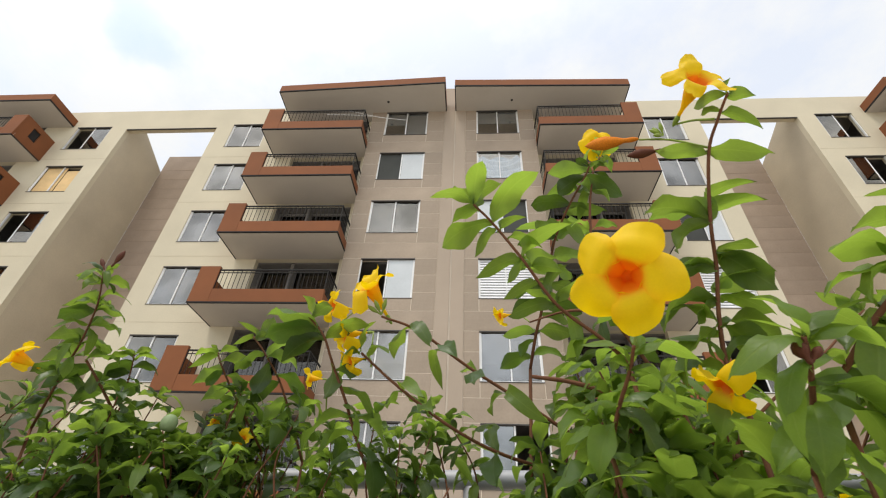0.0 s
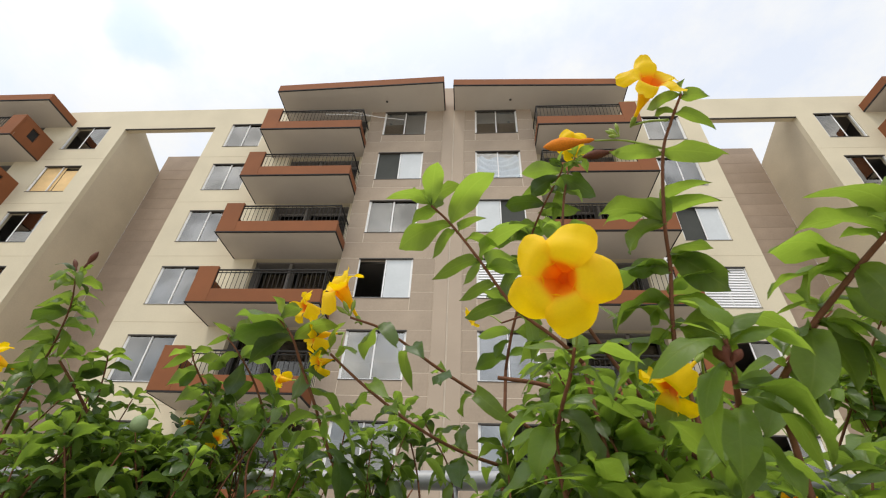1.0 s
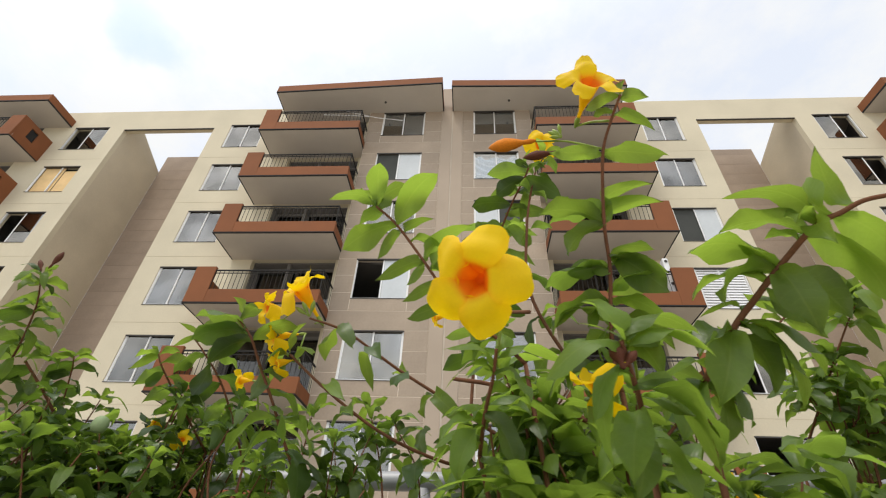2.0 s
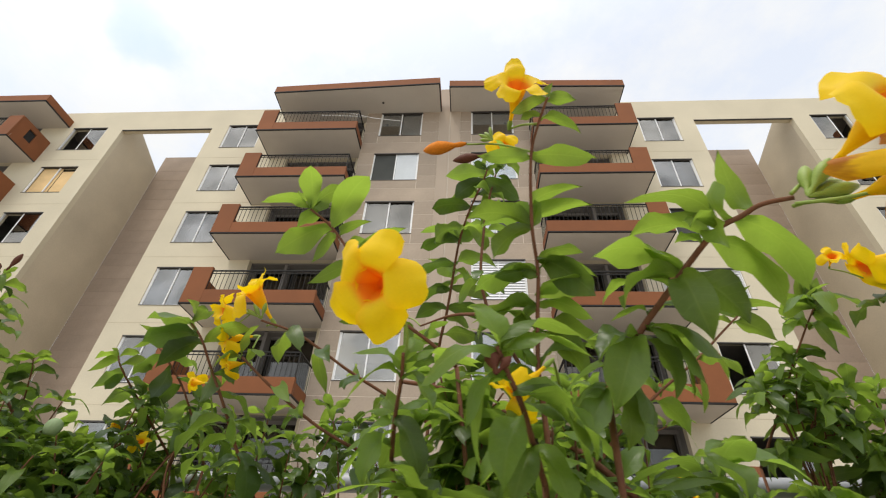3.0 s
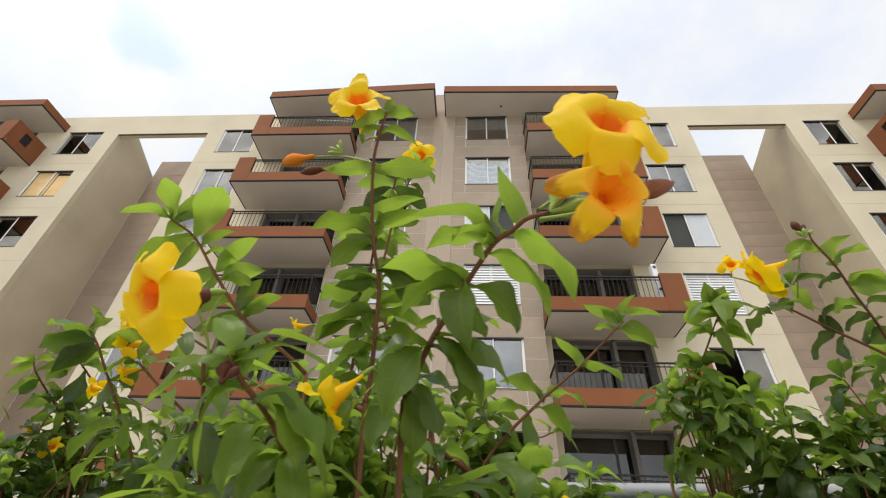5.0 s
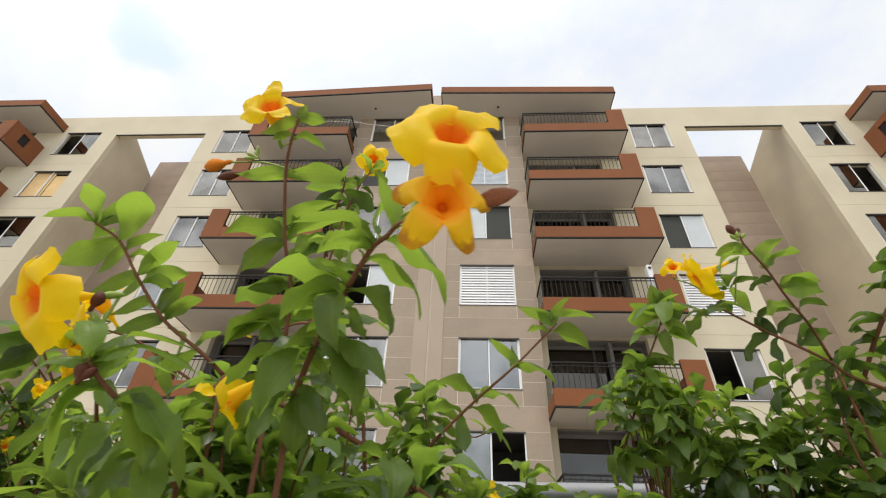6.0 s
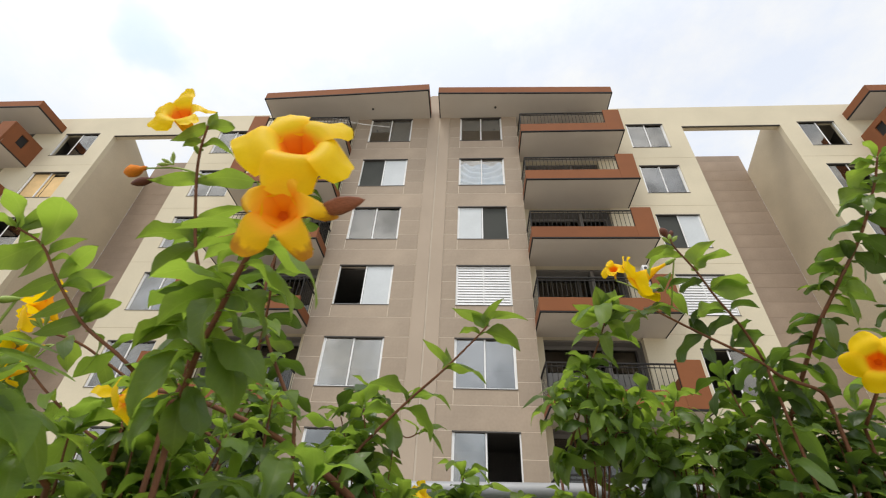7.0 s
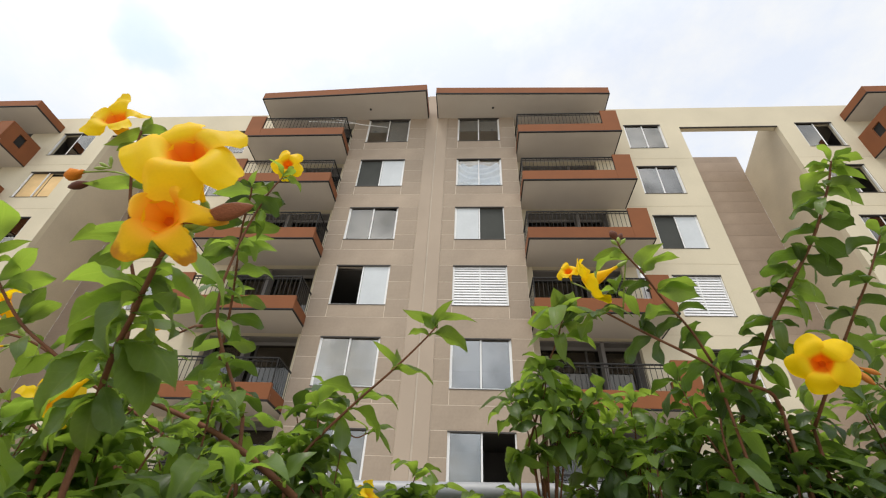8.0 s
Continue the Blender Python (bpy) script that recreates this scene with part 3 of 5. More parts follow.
            part("roller_shade", bm, GREY_SHEET, win, "grey sheet behind the glass")
    if state == "board":
        bm = bmesh.new()
        box(bm, x0 + 0.05, xm + 0.12, yb + 0.01, yb + 0.02, z0 + 0.05, z1 - 0.04)
        part("board", bm, BOARD, win, "kraft paper sheet behind the glass")
        bm = bmesh.new()
        box(bm, xm + 0.16, x1 - 0.05, yb + 0.01, yb + 0.02, z0 + 0.05, z1 - 0.2)
        part("board", bm, BOARD, win)
    return win


STATES = {
    "R": ("closed", "open_right", "closed", "blind", "sheet_right", "curtain", "half_shade"),
    "L": ("closed", "closed", "closed", "open_left", "closed", "sheet_left", "shade"),
    "CR": ("closed", "open_left", "open_left", "blind", "sheet_left", "closed", "closed"),
    "CL": ("closed",) * 7,
    "WL": ("closed", "open_left", "closed", "closed", "open_left", "board", "open_left"),
    "WR": ("closed", "closed", "closed", "open_right", "open_right", "open_right", "open_right"),
}
for key, span, y in (("R", WIN_R, YC), ("L", WIN_L, YC), ("CR", WIN_CR, YM), ("CL", WIN_CL, YM), ("WL", WIN_WL, YM), ("WR", WIN_WR, YM)):
    for k in STOREYS:
        window(*span, k, y, STATES[key][k])


YD = YM + 0.5   # loggia doors stand back from the facade


def loggia(x0, x1, k):
    """A recess behind a balcony: side walls, back wall and a dark glazed door; shade is in the walls' colour."""
    z0, z1 = k * H + 0.002, k * H + 2.385
    room = empty("loggia")
    room.parent, room.matrix_basis = building, OFF
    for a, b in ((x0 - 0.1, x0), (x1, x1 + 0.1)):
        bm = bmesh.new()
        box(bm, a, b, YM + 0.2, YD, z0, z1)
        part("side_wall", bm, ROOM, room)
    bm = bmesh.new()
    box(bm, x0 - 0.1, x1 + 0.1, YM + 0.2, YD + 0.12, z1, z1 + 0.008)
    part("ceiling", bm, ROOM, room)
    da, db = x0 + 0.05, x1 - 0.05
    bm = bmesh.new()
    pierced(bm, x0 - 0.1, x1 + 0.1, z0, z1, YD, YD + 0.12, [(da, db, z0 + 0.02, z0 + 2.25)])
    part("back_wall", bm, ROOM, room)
    xm = (da + db) / 2
    for a, b in ((da, da + 0.05), (xm - 0.03, xm + 0.03), (db - 0.05, db)):
        bm = bmesh.new()
        box(bm, a, b, YD + 0.03, YD + 0.09, z0 + 0.02, z0 + 2.25)
        part("door_stile", bm, DARK_TRIM, room)
    for a, b in ((da + 0.05, xm - 0.03), (xm + 0.03, db - 0.05)):
        bm = bmesh.new()
        box(bm, a, b, YD + 0.055, YD + 0.061, z0 + 0.02, z0 + 2.25)
        pane = part("door_pane", bm, DOOR_GLASS, room)
        pane.visible_shadow = False


for span in (DOOR_R, DOOR_L, DOOR_WL, DOOR_WR):
    for k in STOREYS:
        loggia(*span, k)

# small things on the building
for x, y in ((-3.35, 10.95), (1.65, 10.98)):
    lamp = empty("soffit_fitting")
    lamp.parent, lamp.matrix_basis = building, OFF
    bm = bmesh.new()
    tube(bm, [(x, y, 17.126), (x, y, 17.112), (x, y, 17.1)], 0.05, 0.045, 14)
    part("cup", bm, DARK_TRIM, lamp, "dark round soffit fitting")

pole = tagged(empty("clothes_pole", -4.6, YF + 0.2, 16.0), "thin white pole leaning on the topmost balcony rail", "pole")
bm = bmesh.new()
tube(bm, [Vector((-5.55, YF + 0.05, 15.79)) - pole.location, Vector((-4.6, YF + 0.25, 15.99)) - pole.location, Vector((-3.9, YF + 0.42, 16.12)) - pole.location], 0.014, 0.014, 8)
part("rod", bm, ALU, pole)
bm = bmesh.new()
tube(bm, [Vector((-4.75, YF + 0.1, 16.06)) - pole.location, Vector((-3.6, YF + 0.5, 16.15)) - pole.location, Vector((-2.6, YF + 0.75, 16.28)) - pole.location], 0.014, 0.014, 8)
part("rod", bm, ALU, pole)


def water_heater(x, y, z):
    """A tall white appliance with two dark vents."""
    unit = tagged(empty("water_heater", x, y, z), "tall narrow white water heater standing on a balcony", "water heater")
    bm = bmesh.new()
    box(bm, -0.075, 0.075, -0.1, 0.1, 0, 1.46, bevel=0.015)
    part("casing", bm, ALU, unit)
    for zz in (0.6, 1.34):
        bm = bmesh.new()
        tube(bm, [(0, -0.112, zz), (0, -0.116, zz), (0, -0.12, zz)], 0.045, 0.045, 16)
        part("vent", bm, DARK_TRIM, unit, "dark round vent")
    return unit


water_heater(5.6, YF + 0.28, 3 * H + 0.096)

# ---- pipe rail behind the shrubs ----
RAIL_Y, RAIL_Z = 1.5, 1.573
rail = tagged(empty("pipe_fence", 0, RAIL_Y, 0), "grey galvanised pipe fence behind the flowering shrubs", "fence")
bm = bmesh.new()
tube(bm, [(-9 + 18 * i / 12, 0, RAIL_Z + 0.018 * (-9 + 18 * i / 12)) for i in range(13)], 0.027, 0.027, 16)
part("top_rail", bm, STEEL, rail, smooth=True)
for i in range(9):
    x = -8.6 + 2.15 * i
    bm = bmesh.new()
    tube(bm, [(x, 0, 0), (x, 0, 0.7), (x, 0, RAIL_Z + 0.018 * x - 0.02)], 0.024, 0.024, 12)
    part("post", bm, STEEL, rail, smooth=True)

# ---- leaves ----
rng = random.Random(7)


LEAF_ROWS, LEAF_COLS = 9, 4


def leaf_mesh(name, droop, fold, width, wave, material, twist=0.0):
    """One leaf of length 1 along +y: drawn out to a point, folded along its midrib, wavy at the margin, drooping towards the tip."""
    rows, cols = LEAF_ROWS, LEAF_COLS
    vs, fs, uv = [], [], []
    for i in range(rows + 1):
        t = i / rows
        w = 1.08 * width * math.sin(math.pi * min(1.0, t ** 1.32 * 0.97 + 0.03)) ** 0.7
        if t > 0.86:
            w *= 1 - 0.35 * (t - 0.86) / 0.14
        if i == rows:
            w = 0.004
        if i == 0:
            w = 0.014
        for j in range(cols + 1):
            s = j / cols * 2 - 1
            x = s * w * (1 + 0.05 * math.sin(t * 13 + width * 90 + 2 * s))
            z = 0.42 * t - (0.42 + droop) * t ** 2 + fold * abs(s) ** 1.5 * w + wave * math.sin(t * 10 + s * 2.4 + droop * 7) * abs(s) ** 1.5 * 0.05
            y = t - (0.1 + 0.22 * max(0, droop)) * t * t * t
            ca, sa = math.cos(twist * t), math.sin(twist * t)
            vs.append((x * ca - z * sa * 0.4, y, z * ca + x * sa))
            uv.append((s * 0.5 + 0.5, t))
    for i in range(rows):
        for j in range(cols):
            a = i * (cols + 1) + j
            fs.append((a, a + 1, a + cols + 2, a + cols + 1))
    return sheet(name, vs, fs, uv, material)


def sheet(name, vs, fs, uv, material):
    """A smooth mesh with one texture coordinate for each vertex."""
    me = bpy.data.meshes.new(name)
    me.from_pydata(vs, [], fs)
    layer = me.uv_layers.new(name="UVMap")
    layer.data.foreach_set("uv", [c for f in fs for v in f for c in uv[v]])
    me.materials.append(material)
    me.shade_smooth()
    return me


LEAF_UV = [(j / LEAF_COLS, i / LEAF_ROWS) for i in range(LEAF_ROWS + 1) for j in range(LEAF_COLS + 1)]
OLD_LEAVES = [leaf_mesh("leaf", d, f, w, v, LEAF, t) for d, f, w, v, t in ((0.3, -0.45, 0.205, 1.6, 0.4), (0.5, 0.4, 0.20, 1.4, -0.5), (0.25, 0.5, 0.185, 1.6, 0.5), (0.8, -0.45, 0.175, 1.5, 0.3), (0.4, 0.2, 0.21, 2.2, -0.4), (0.2, 0.5, 0.195, 1.7, 0.4), (0.95, -0.35, 0.17, 1.5, -0.5))]
DARK_LEAVES = [leaf_mesh("leaf", d, f, w, v, SHADE_TONED, t) for d, f, w, v, t in ((0.2, -0.3, 0.215, 1.2, 0.3), (0.4, 0.3, 0.21, 1.0, -0.3), (0.1, 0.35, 0.215, 1.3, 0.3), (0.6, -0.3, 0.205, 1.2, 0.2))]
NEW_LEAVES = [leaf_mesh("leaf", d, f, w, v, YOUNG, t) for d, f, w, v, t in ((0.3, 0.45, 0.195, 1.6, 0.4), (0.5, -0.45, 0.205, 1.5, -0.5), (0.25, 0.5, 0.18, 1.5, 0.5), (0.8, -0.4, 0.175, 1.5, 0.3), (1.0, 0.3, 0.165, 1.6, -0.4))]


def aim(at, along, up, size):
    """A pose at a point with +y along a direction and +z near up, scaled."""
    y = Vector(along).normalized()
    z = Vector(up)
    z = z - y * z.dot(y)
    if z.length < 1e-4:
        z = Vector((0.3, 0.2, 1)) - y * Vector((0.3, 0.2, 1)).dot(y)
    z.normalize()
    x = y.cross(z)
    m = Matrix((x, y, z)).transposed().to_4x4()
    return Matrix.Translation(at) @ m @ Matrix.Scale(size, 4)


SHAPES = {"a": (0, 1, 4), "s": (3, 6, 3, 4), "f": (2, 5, 0), "d": (0, 4, 1)}   # mild arch, strong arch, flat, dark and plain


def span(me, base, tip, up):
    """The pose that lays a leaf from its stalk to its tip, with its face near up."""
    v = me.vertices[LEAF_ROWS * (LEAF_COLS + 1) + LEAF_COLS // 2].co
    chord = tip - base

    def axes(a, b):
        a = a.normalized()
        b = (b - a * b.dot(a)).normalized()
        return Matrix((a.cross(b), a, b)).transposed()

    turn = axes(chord, up) @ axes(v, Vector((0, 0, 1))).transposed()
    return Matrix.Translation(base) @ turn.to_4x4() @ Matrix.Scale(chord.length / v.length, 4)


def smooth_line(pts, n):
    """Points along a curve through pts."""
    P = [Vector(p) for p in pts]
    P = [2 * P[0] - P[1], *P, 2 * P[-1] - P[-2]]
    out = []
    for i in range(1, len(P) - 2):
        for j in range(n):
            t = j / n
            a, b, c, d = P[i - 1 : i + 3]
            out.append(0.5 * (2 * b + (c - a) * t + (2 * a - 5 * b + 4 * c - d) * t * t + (3 * b - a - 3 * c + d) * t * t * t))
    out.append(P[-2])
    return out


OPENINGS = ((-0.47, -0.36, 0.22), (-0.24, -0.17, 0.17), (-0.05, 0.08, 0.17))   # thin places low in the hedge


class Shrub:
    """A flowering shrub: stems from the ground, whorled leaves, flowers."""

    def __init__(self, x, y, label, dark=0.2, lit=0.0):
        self.ob = tagged(empty("flowering_shrub", x, y, 0), label, "shrub", "yellow-flowered shrubs along the fence")
        self.at = Vector((x, y, 0))
        self.leaves, self.far, self.dark, self.lit = [], [], dark, lit
        rng.seed(int(1000 * x) + 7)

    def stem(self, pts, r0, r1, sides=6, bark=None):
        bm = bmesh.new()
        tube(bm, [Vector(p) - self.at for p in pts], r0, r1, sides)
        return part("branch", bm, bark or BARK, self.ob, smooth=True)

    def whorl(self, at, axis, size, n=3, spread=62, young=0.2, turn=None, near=True, droop=0.25):
        p = Vector(at)
        if p.y > 0.7 and any(a < p.x / p.y < b and p.z < 1.31 + h * p.y for a, b, h in OPENINGS) and rng.random() < 0.75:
            return
        axis = Vector(axis).normalized()
        u = axis.orthogonal().normalized()
        w = axis.cross(u)
        a0 = rng.uniform(0, 6.28) if turn is None else turn
        for i in range(n):
            a = a0 + 2 * math.pi * i / n + rng.uniform(-0.3, 0.3)
            tilt = radians(spread + rng.uniform(-14, 14))
            out = math.cos(a) * u + math.sin(a) * w
            d = axis * math.cos(tilt) + out * math.sin(tilt) + Vector((0, 0, -droop * rng.uniform(0.3, 1.2)))
            up = axis + Vector((0, 0, 0.7)) + Vector((rng.uniform(-0.3, 0.3), rng.uniform(-0.3, 0.3), 0))
            me = rng.choice(NEW_LEAVES if rng.random() < young * 0.8 else DARK_LEAVES if rng.random() < self.dark else OLD_LEAVES)
            (self.leaves if near else self.far).append((me, aim(Vector(at) - self.at + d.normalized() * 0.004, d, up, size * rng.uniform(0.78, 1.12))))

    def spray(self, pts, r0, r1, leaves):
        """A branch through pts with leaves at given points of it: (how many points along, tip, shape); a capital shape
        is a young or lit leaf.
        """
        line = smooth_line(pts, 6)
        foot = self.at + Vector((rng.uniform(-0.05, 0.05), rng.uniform(-0.04, 0.04), 0))
        mid = foot.lerp(line[0], 0.6) + Vector((rng.uniform(-0.03, 0.03), rng.uniform(0.0, 0.05), 0.0))
        self.stem(smooth_line([foot, mid, line[0]], 5), r0 * 1.1, r0)
        self.stem(line, r0, r1, 8)
        for u, tip, shape in leaves:
            base_at = line[min(len(line) - 1, round(u * 6))]
            pick = SHAPES[shape.lower()]
            # a share of leaves takes the lighter tone for light shining through
            pool = NEW_LEAVES if shape.isupper() or rng.random() < self.lit else DARK_LEAVES if rng.random() < (self.dark * 1.6 if shape == "d" else self.dark * 0.5) else OLD_LEAVES
            me = pool[rng.choice(pick) % len(pool)]
            high = min(1.0, max(0.0, (base_at.z - 1.5) / 0.16))   # upper leaves lie flat, lower ones hang
            up = Vector((rng.uniform(-0.35, 0.35), -0.6 + 0.95 * high + rng.uniform(-0.25, 0.25), 0.85 + 0.15 * high))
            self.leaves.append((me, span(me, base_at - self.at, Vector(tip) - self.at, up)))

    def shoot(self, pts, size=0.075, gap=0.05, r0=0.0045, r1=0.002, bare=0.0, n=3, young=0.25, root=True, near=True, tip=True, spread=70, droop=0.25):
        """A leafy twig through pts, joined to the foot of the shrub."""
        line = smooth_line(pts, 6)
        if root:
            first = Vector(pts[0])
            foot = self.at + Vector((rng.uniform(-0.06, 0.06), rng.uniform(-0.05, 0.05), 0))
            mid = foot.lerp(first, 0.55) + Vector((rng.uniform(-0.05, 0.05), rng.uniform(-0.03, 0.05), 0.05))
            low = smooth_line([foot, mid, first], 5)
            self.stem(low, r0 * 1.2, r0)
            for a, b in zip(low, low[1:]):
                if b.z > 1.3 and rng.random() < 0.6:
                    self.whorl(b, b - a, size, n, young=young * 0.5, near=near)
        self.stem(line, r0, r1)
        length, total = 0.0, sum((b - a).length for a, b in zip(line, line[1:]))
        following = bare * total
        for a, b in zip(line, line[1:]):
            length += (b - a).length
            if length >= following:
                following = length + gap * rng.uniform(0.75, 1.3)
                f = length / total
                self.whorl(b, b - a, size * (1.05 - 0.25 * f), n, spread=spread + 10 * (1 - f), young=young * (0.5 + f), near=near, droop=droop)
        if tip:
            self.whorl(line[-1], line[-1] - line[-2], size * 0.75, n + 1, spread=48, young=min(0.85, 0.45 + young), near=near, droop=0.1)

    def fill(self, count, rx, ry, low, high, size=0.07, near=True, gap=0.036, dx=0.0, dy=0.0, young=0.25):
        """Leafy twigs of the crown; low and high: how steeply its tops rise away from the path, in degrees."""
        for _ in range(count):
            x = self.at.x + dx + rng.uniform(-rx, rx)
            y = max(0.42, self.at.y + dy + rng.uniform(-ry, ry))
            z = 1.31 + y * math.tan(radians(low + (high - low) * rng.random() ** 1.4))
            top = Vector((x, y, z))
            lean = Vector((rng.uniform(-0.12, 0.12), rng.uniform(-0.08, 0.08), -rng.uniform(0.2, 0.32)))
            self.shoot([top + lean, top + lean * 0.5 + Vector((rng.uniform(-0.03, 0.03), 0, 0)), top], size * rng.uniform(0.85, 1.15), gap, 0.003, 0.0014, n=rng.choice((3, 4, 4)), near=near, young=young)

    def crown(self, count, centre, rx, ry, rz, size, young=0.2):
        """A rounded mass of short leafy twigs round a centre, joined to it by thin stems."""
        c = Vector(centre)
        for _ in range(count):
            d = Vector((rng.gauss(0, 1), rng.gauss(0, 1), rng.gauss(0.25, 1))).normalized() * rng.uniform(0.55, 1.0)
            top = c + Vector((d.x * rx, d.y * ry, d.z * rz))
            low = c.lerp(top, 0.45) - Vector((0, 0, 0.05))
            self.stem(smooth_line([c.lerp(low, 0.5) - Vector((0, 0, 1.2 * rz)), low, low.lerp(top, 0.4)], 3), 0.002, 0.0015)
            self.shoot([low.lerp(top, 0.4), low.lerp(top, 0.7) + Vector((rng.uniform(-0.01, 0.01), 0, 0.01)), top], size, 0.03, 0.0018, 0.0012, n=rng.choice((3, 4)), young=young, root=False, spread=66, droop=0.2)

    def skirt(self, count, rx, ry):
        """Sparser leaves lower down on the stems."""
        for _ in range(count):
            p = (self.at.x + rng.uniform(-rx, rx), max(0.55, self.at.y + rng.uniform(-ry, ry)), rng.uniform(0.35, 1.3))
            self.whorl(p, (rng.uniform(-0.5, 0.5), rng.uniform(-0.5, 0.3), 1), 0.075, 3, near=False)

    def close(self, own=300):
        # the leaves nearest to the front are parts of their own
        self.leaves.sort(key=lambda q: (q[1].translation + self.at).y)
        for me, m in self.leaves[:own]:
            piece("leaf", me, self.ob, m)
        rest = self.leaves[own:] + self.far
        for mat, pool in ((LEAF, OLD_LEAVES), (YOUNG, NEW_LEAVES), (SHADE_TONED, DARK_LEAVES)):
            some = [q for q in rest if q[0] in pool]
            if not some:
                continue
            vs, fs, n = [], [], 0
            uv = LEAF_UV * len(some)
            for me, m in some:
                co = np.empty(len(me.vertices) * 3)
                me.vertices.foreach_get("co", co)
                mm = np.array(m)
                co = co.reshape(-1, 3) @ mm[:3, :3].T + mm[:3, 3]
                vs.append(co)
                fs += [tuple(v + n for v in p.vertices) for p in me.polygons]
                n += len(co)
            me = sheet("foliage", np.concatenate(vs).tolist(), fs, uv, mat)
            ob = new("foliage", me)
            ob.parent = self.ob
            tagged(ob, kind="stuff")


# ---- flowers ----
def petal_mesh(name, back, width, material, curl=0.0, cut=1.0, lift=0.0, mouth=0.31, skew=0.085, blunt=0.2):
    """One fifth of a trumpet flower: from deep in the throat up to the mouth at z = 0 and out over a broad lobe with a slanting end."""
    rows, cols = 16, 10
    vs, fs, uv = [], [], []
    for i in range(rows + 1):
        t = i / rows
        q = max(0.0, (t - 0.36) / 0.64)
        for j in range(cols + 1):
            s = j / cols * 2 - 1
            if t <= 0.36:
                p = t / 0.36
                r, z, w = 0.10 + (mouth - 0.10) * p ** 1.2, -0.42 + 0.42 * p ** 0.8, 0.80 * (0.10 + (mouth - 0.10) * p ** 1.2)
                rim = r
            else:
                rim = cut * (1.0 - blunt * abs(s) ** 3.4 + skew * s)
                r = mouth + (rim - mouth) * (q - 0.08 * back * q * q)
                z = 0.09 * math.sin(math.pi * min(1, q * 1.4)) - back * q * q + lift * q
                w = 0.8 * mouth + (width - 0.8 * mouth) * math.sin(math.pi * 0.5 * min(1, q * 1.5)) ** 0.9
                w *= 1 - 0.14 * max(0.0, q - 0.7) / 0.3
            zz = z + 0.09 * s * q + (curl - 0.14) * s * s * q - 0.05 * math.cos(s * 5 + t * 3) * q * q * curl * 3 + 0.018 * math.cos(s * 9) * q * q
            rr = r * (1 - 0.12 * s * s * (1 - q))
            vs.append((s * w, rr, zz))
            uv.append((s * 0.5 + 0.5, t))
    for i in range(rows):
        for j in range(cols):
            k = i * (cols + 1) + j
            fs.append((k, k + 1, k + cols + 2, k + cols + 1))
    return sheet(name, vs, fs, uv, material)


def lathe(name, prof, material, sides=20, wob=0.0):
    vs, fs = [], []
    for r, z in prof:
        for k in range(sides):
            a = 2 * math.pi * k / sides
            q = r * (1 + wob * math.cos(5 * a))
            vs.append((q * math.cos(a), q * math.sin(a), z))
    for i in range(len(prof) - 1):
        for k in range(sides):
            fs.append((i * sides + k, i * sides + (k + 1) % sides, (i + 1) * sides + (k + 1) % sides, (i + 1) * sides + k))
    return sheet(name, vs, fs, [(0.5, 0.7)] * len(vs), material)


PETALS = [petal_mesh("petal", b, w, PETAL, c) for b, w, c in ((0.18, 0.45, 0.05), (0.30, 0.43, 0.10), (0.10, 0.455, 0.01))]
OLD_PETALS = [petal_mesh("petal", b, w, AGED, c, k, 0.0, 0.37, 0.04, n) for b, w, c, k, n in ((0.4, 0.27, 0.2, 1.05, 0.3), (0.15, 0.31, 0.12, 1.12, 0.26), (0.8, 0.24, 0.35, 1.08, 0.32))]
FOLDED = [petal_mesh("petal", b, w, PETAL, c, k, f) for b, w, c, k, f in ((0.1, 0.36, 0.3, 0.9, 0.35), (0.5, 0.38, 0.22, 1.0, 0.0), (0.25, 0.33, 0.3, 0.9, 0.2))]
CUPPED = [petal_mesh("petal", b, w, PETAL, c, k, f) for b, w, c, k, f in ((0.1, 0.29, 0.1, 0.98, 0.12), (0.25, 0.27, 0.2, 0.95, 0.05), (0.0, 0.3, 0.05, 1.0, 0.2))]
MOUTH = lathe("throat", [(0.115, -0.41), (0.08, -0.48), (0.03, -0.52), (0.0, -0.525)], THROAT)
FUNNEL = lathe("tube", [(0.30, -0.03), (0.27, -0.12), (0.235, -0.28), (0.19, -0.5), (0.11, -0.75), (0.06, -0.95), (0.05, -1.3)], PETAL, wob=0.05)
SEPALS = lathe("calyx", [(0.05, -1.15), (0.085, -1.28), (0.07, -1.42), (0.03, -1.55)], CALYX, 10)


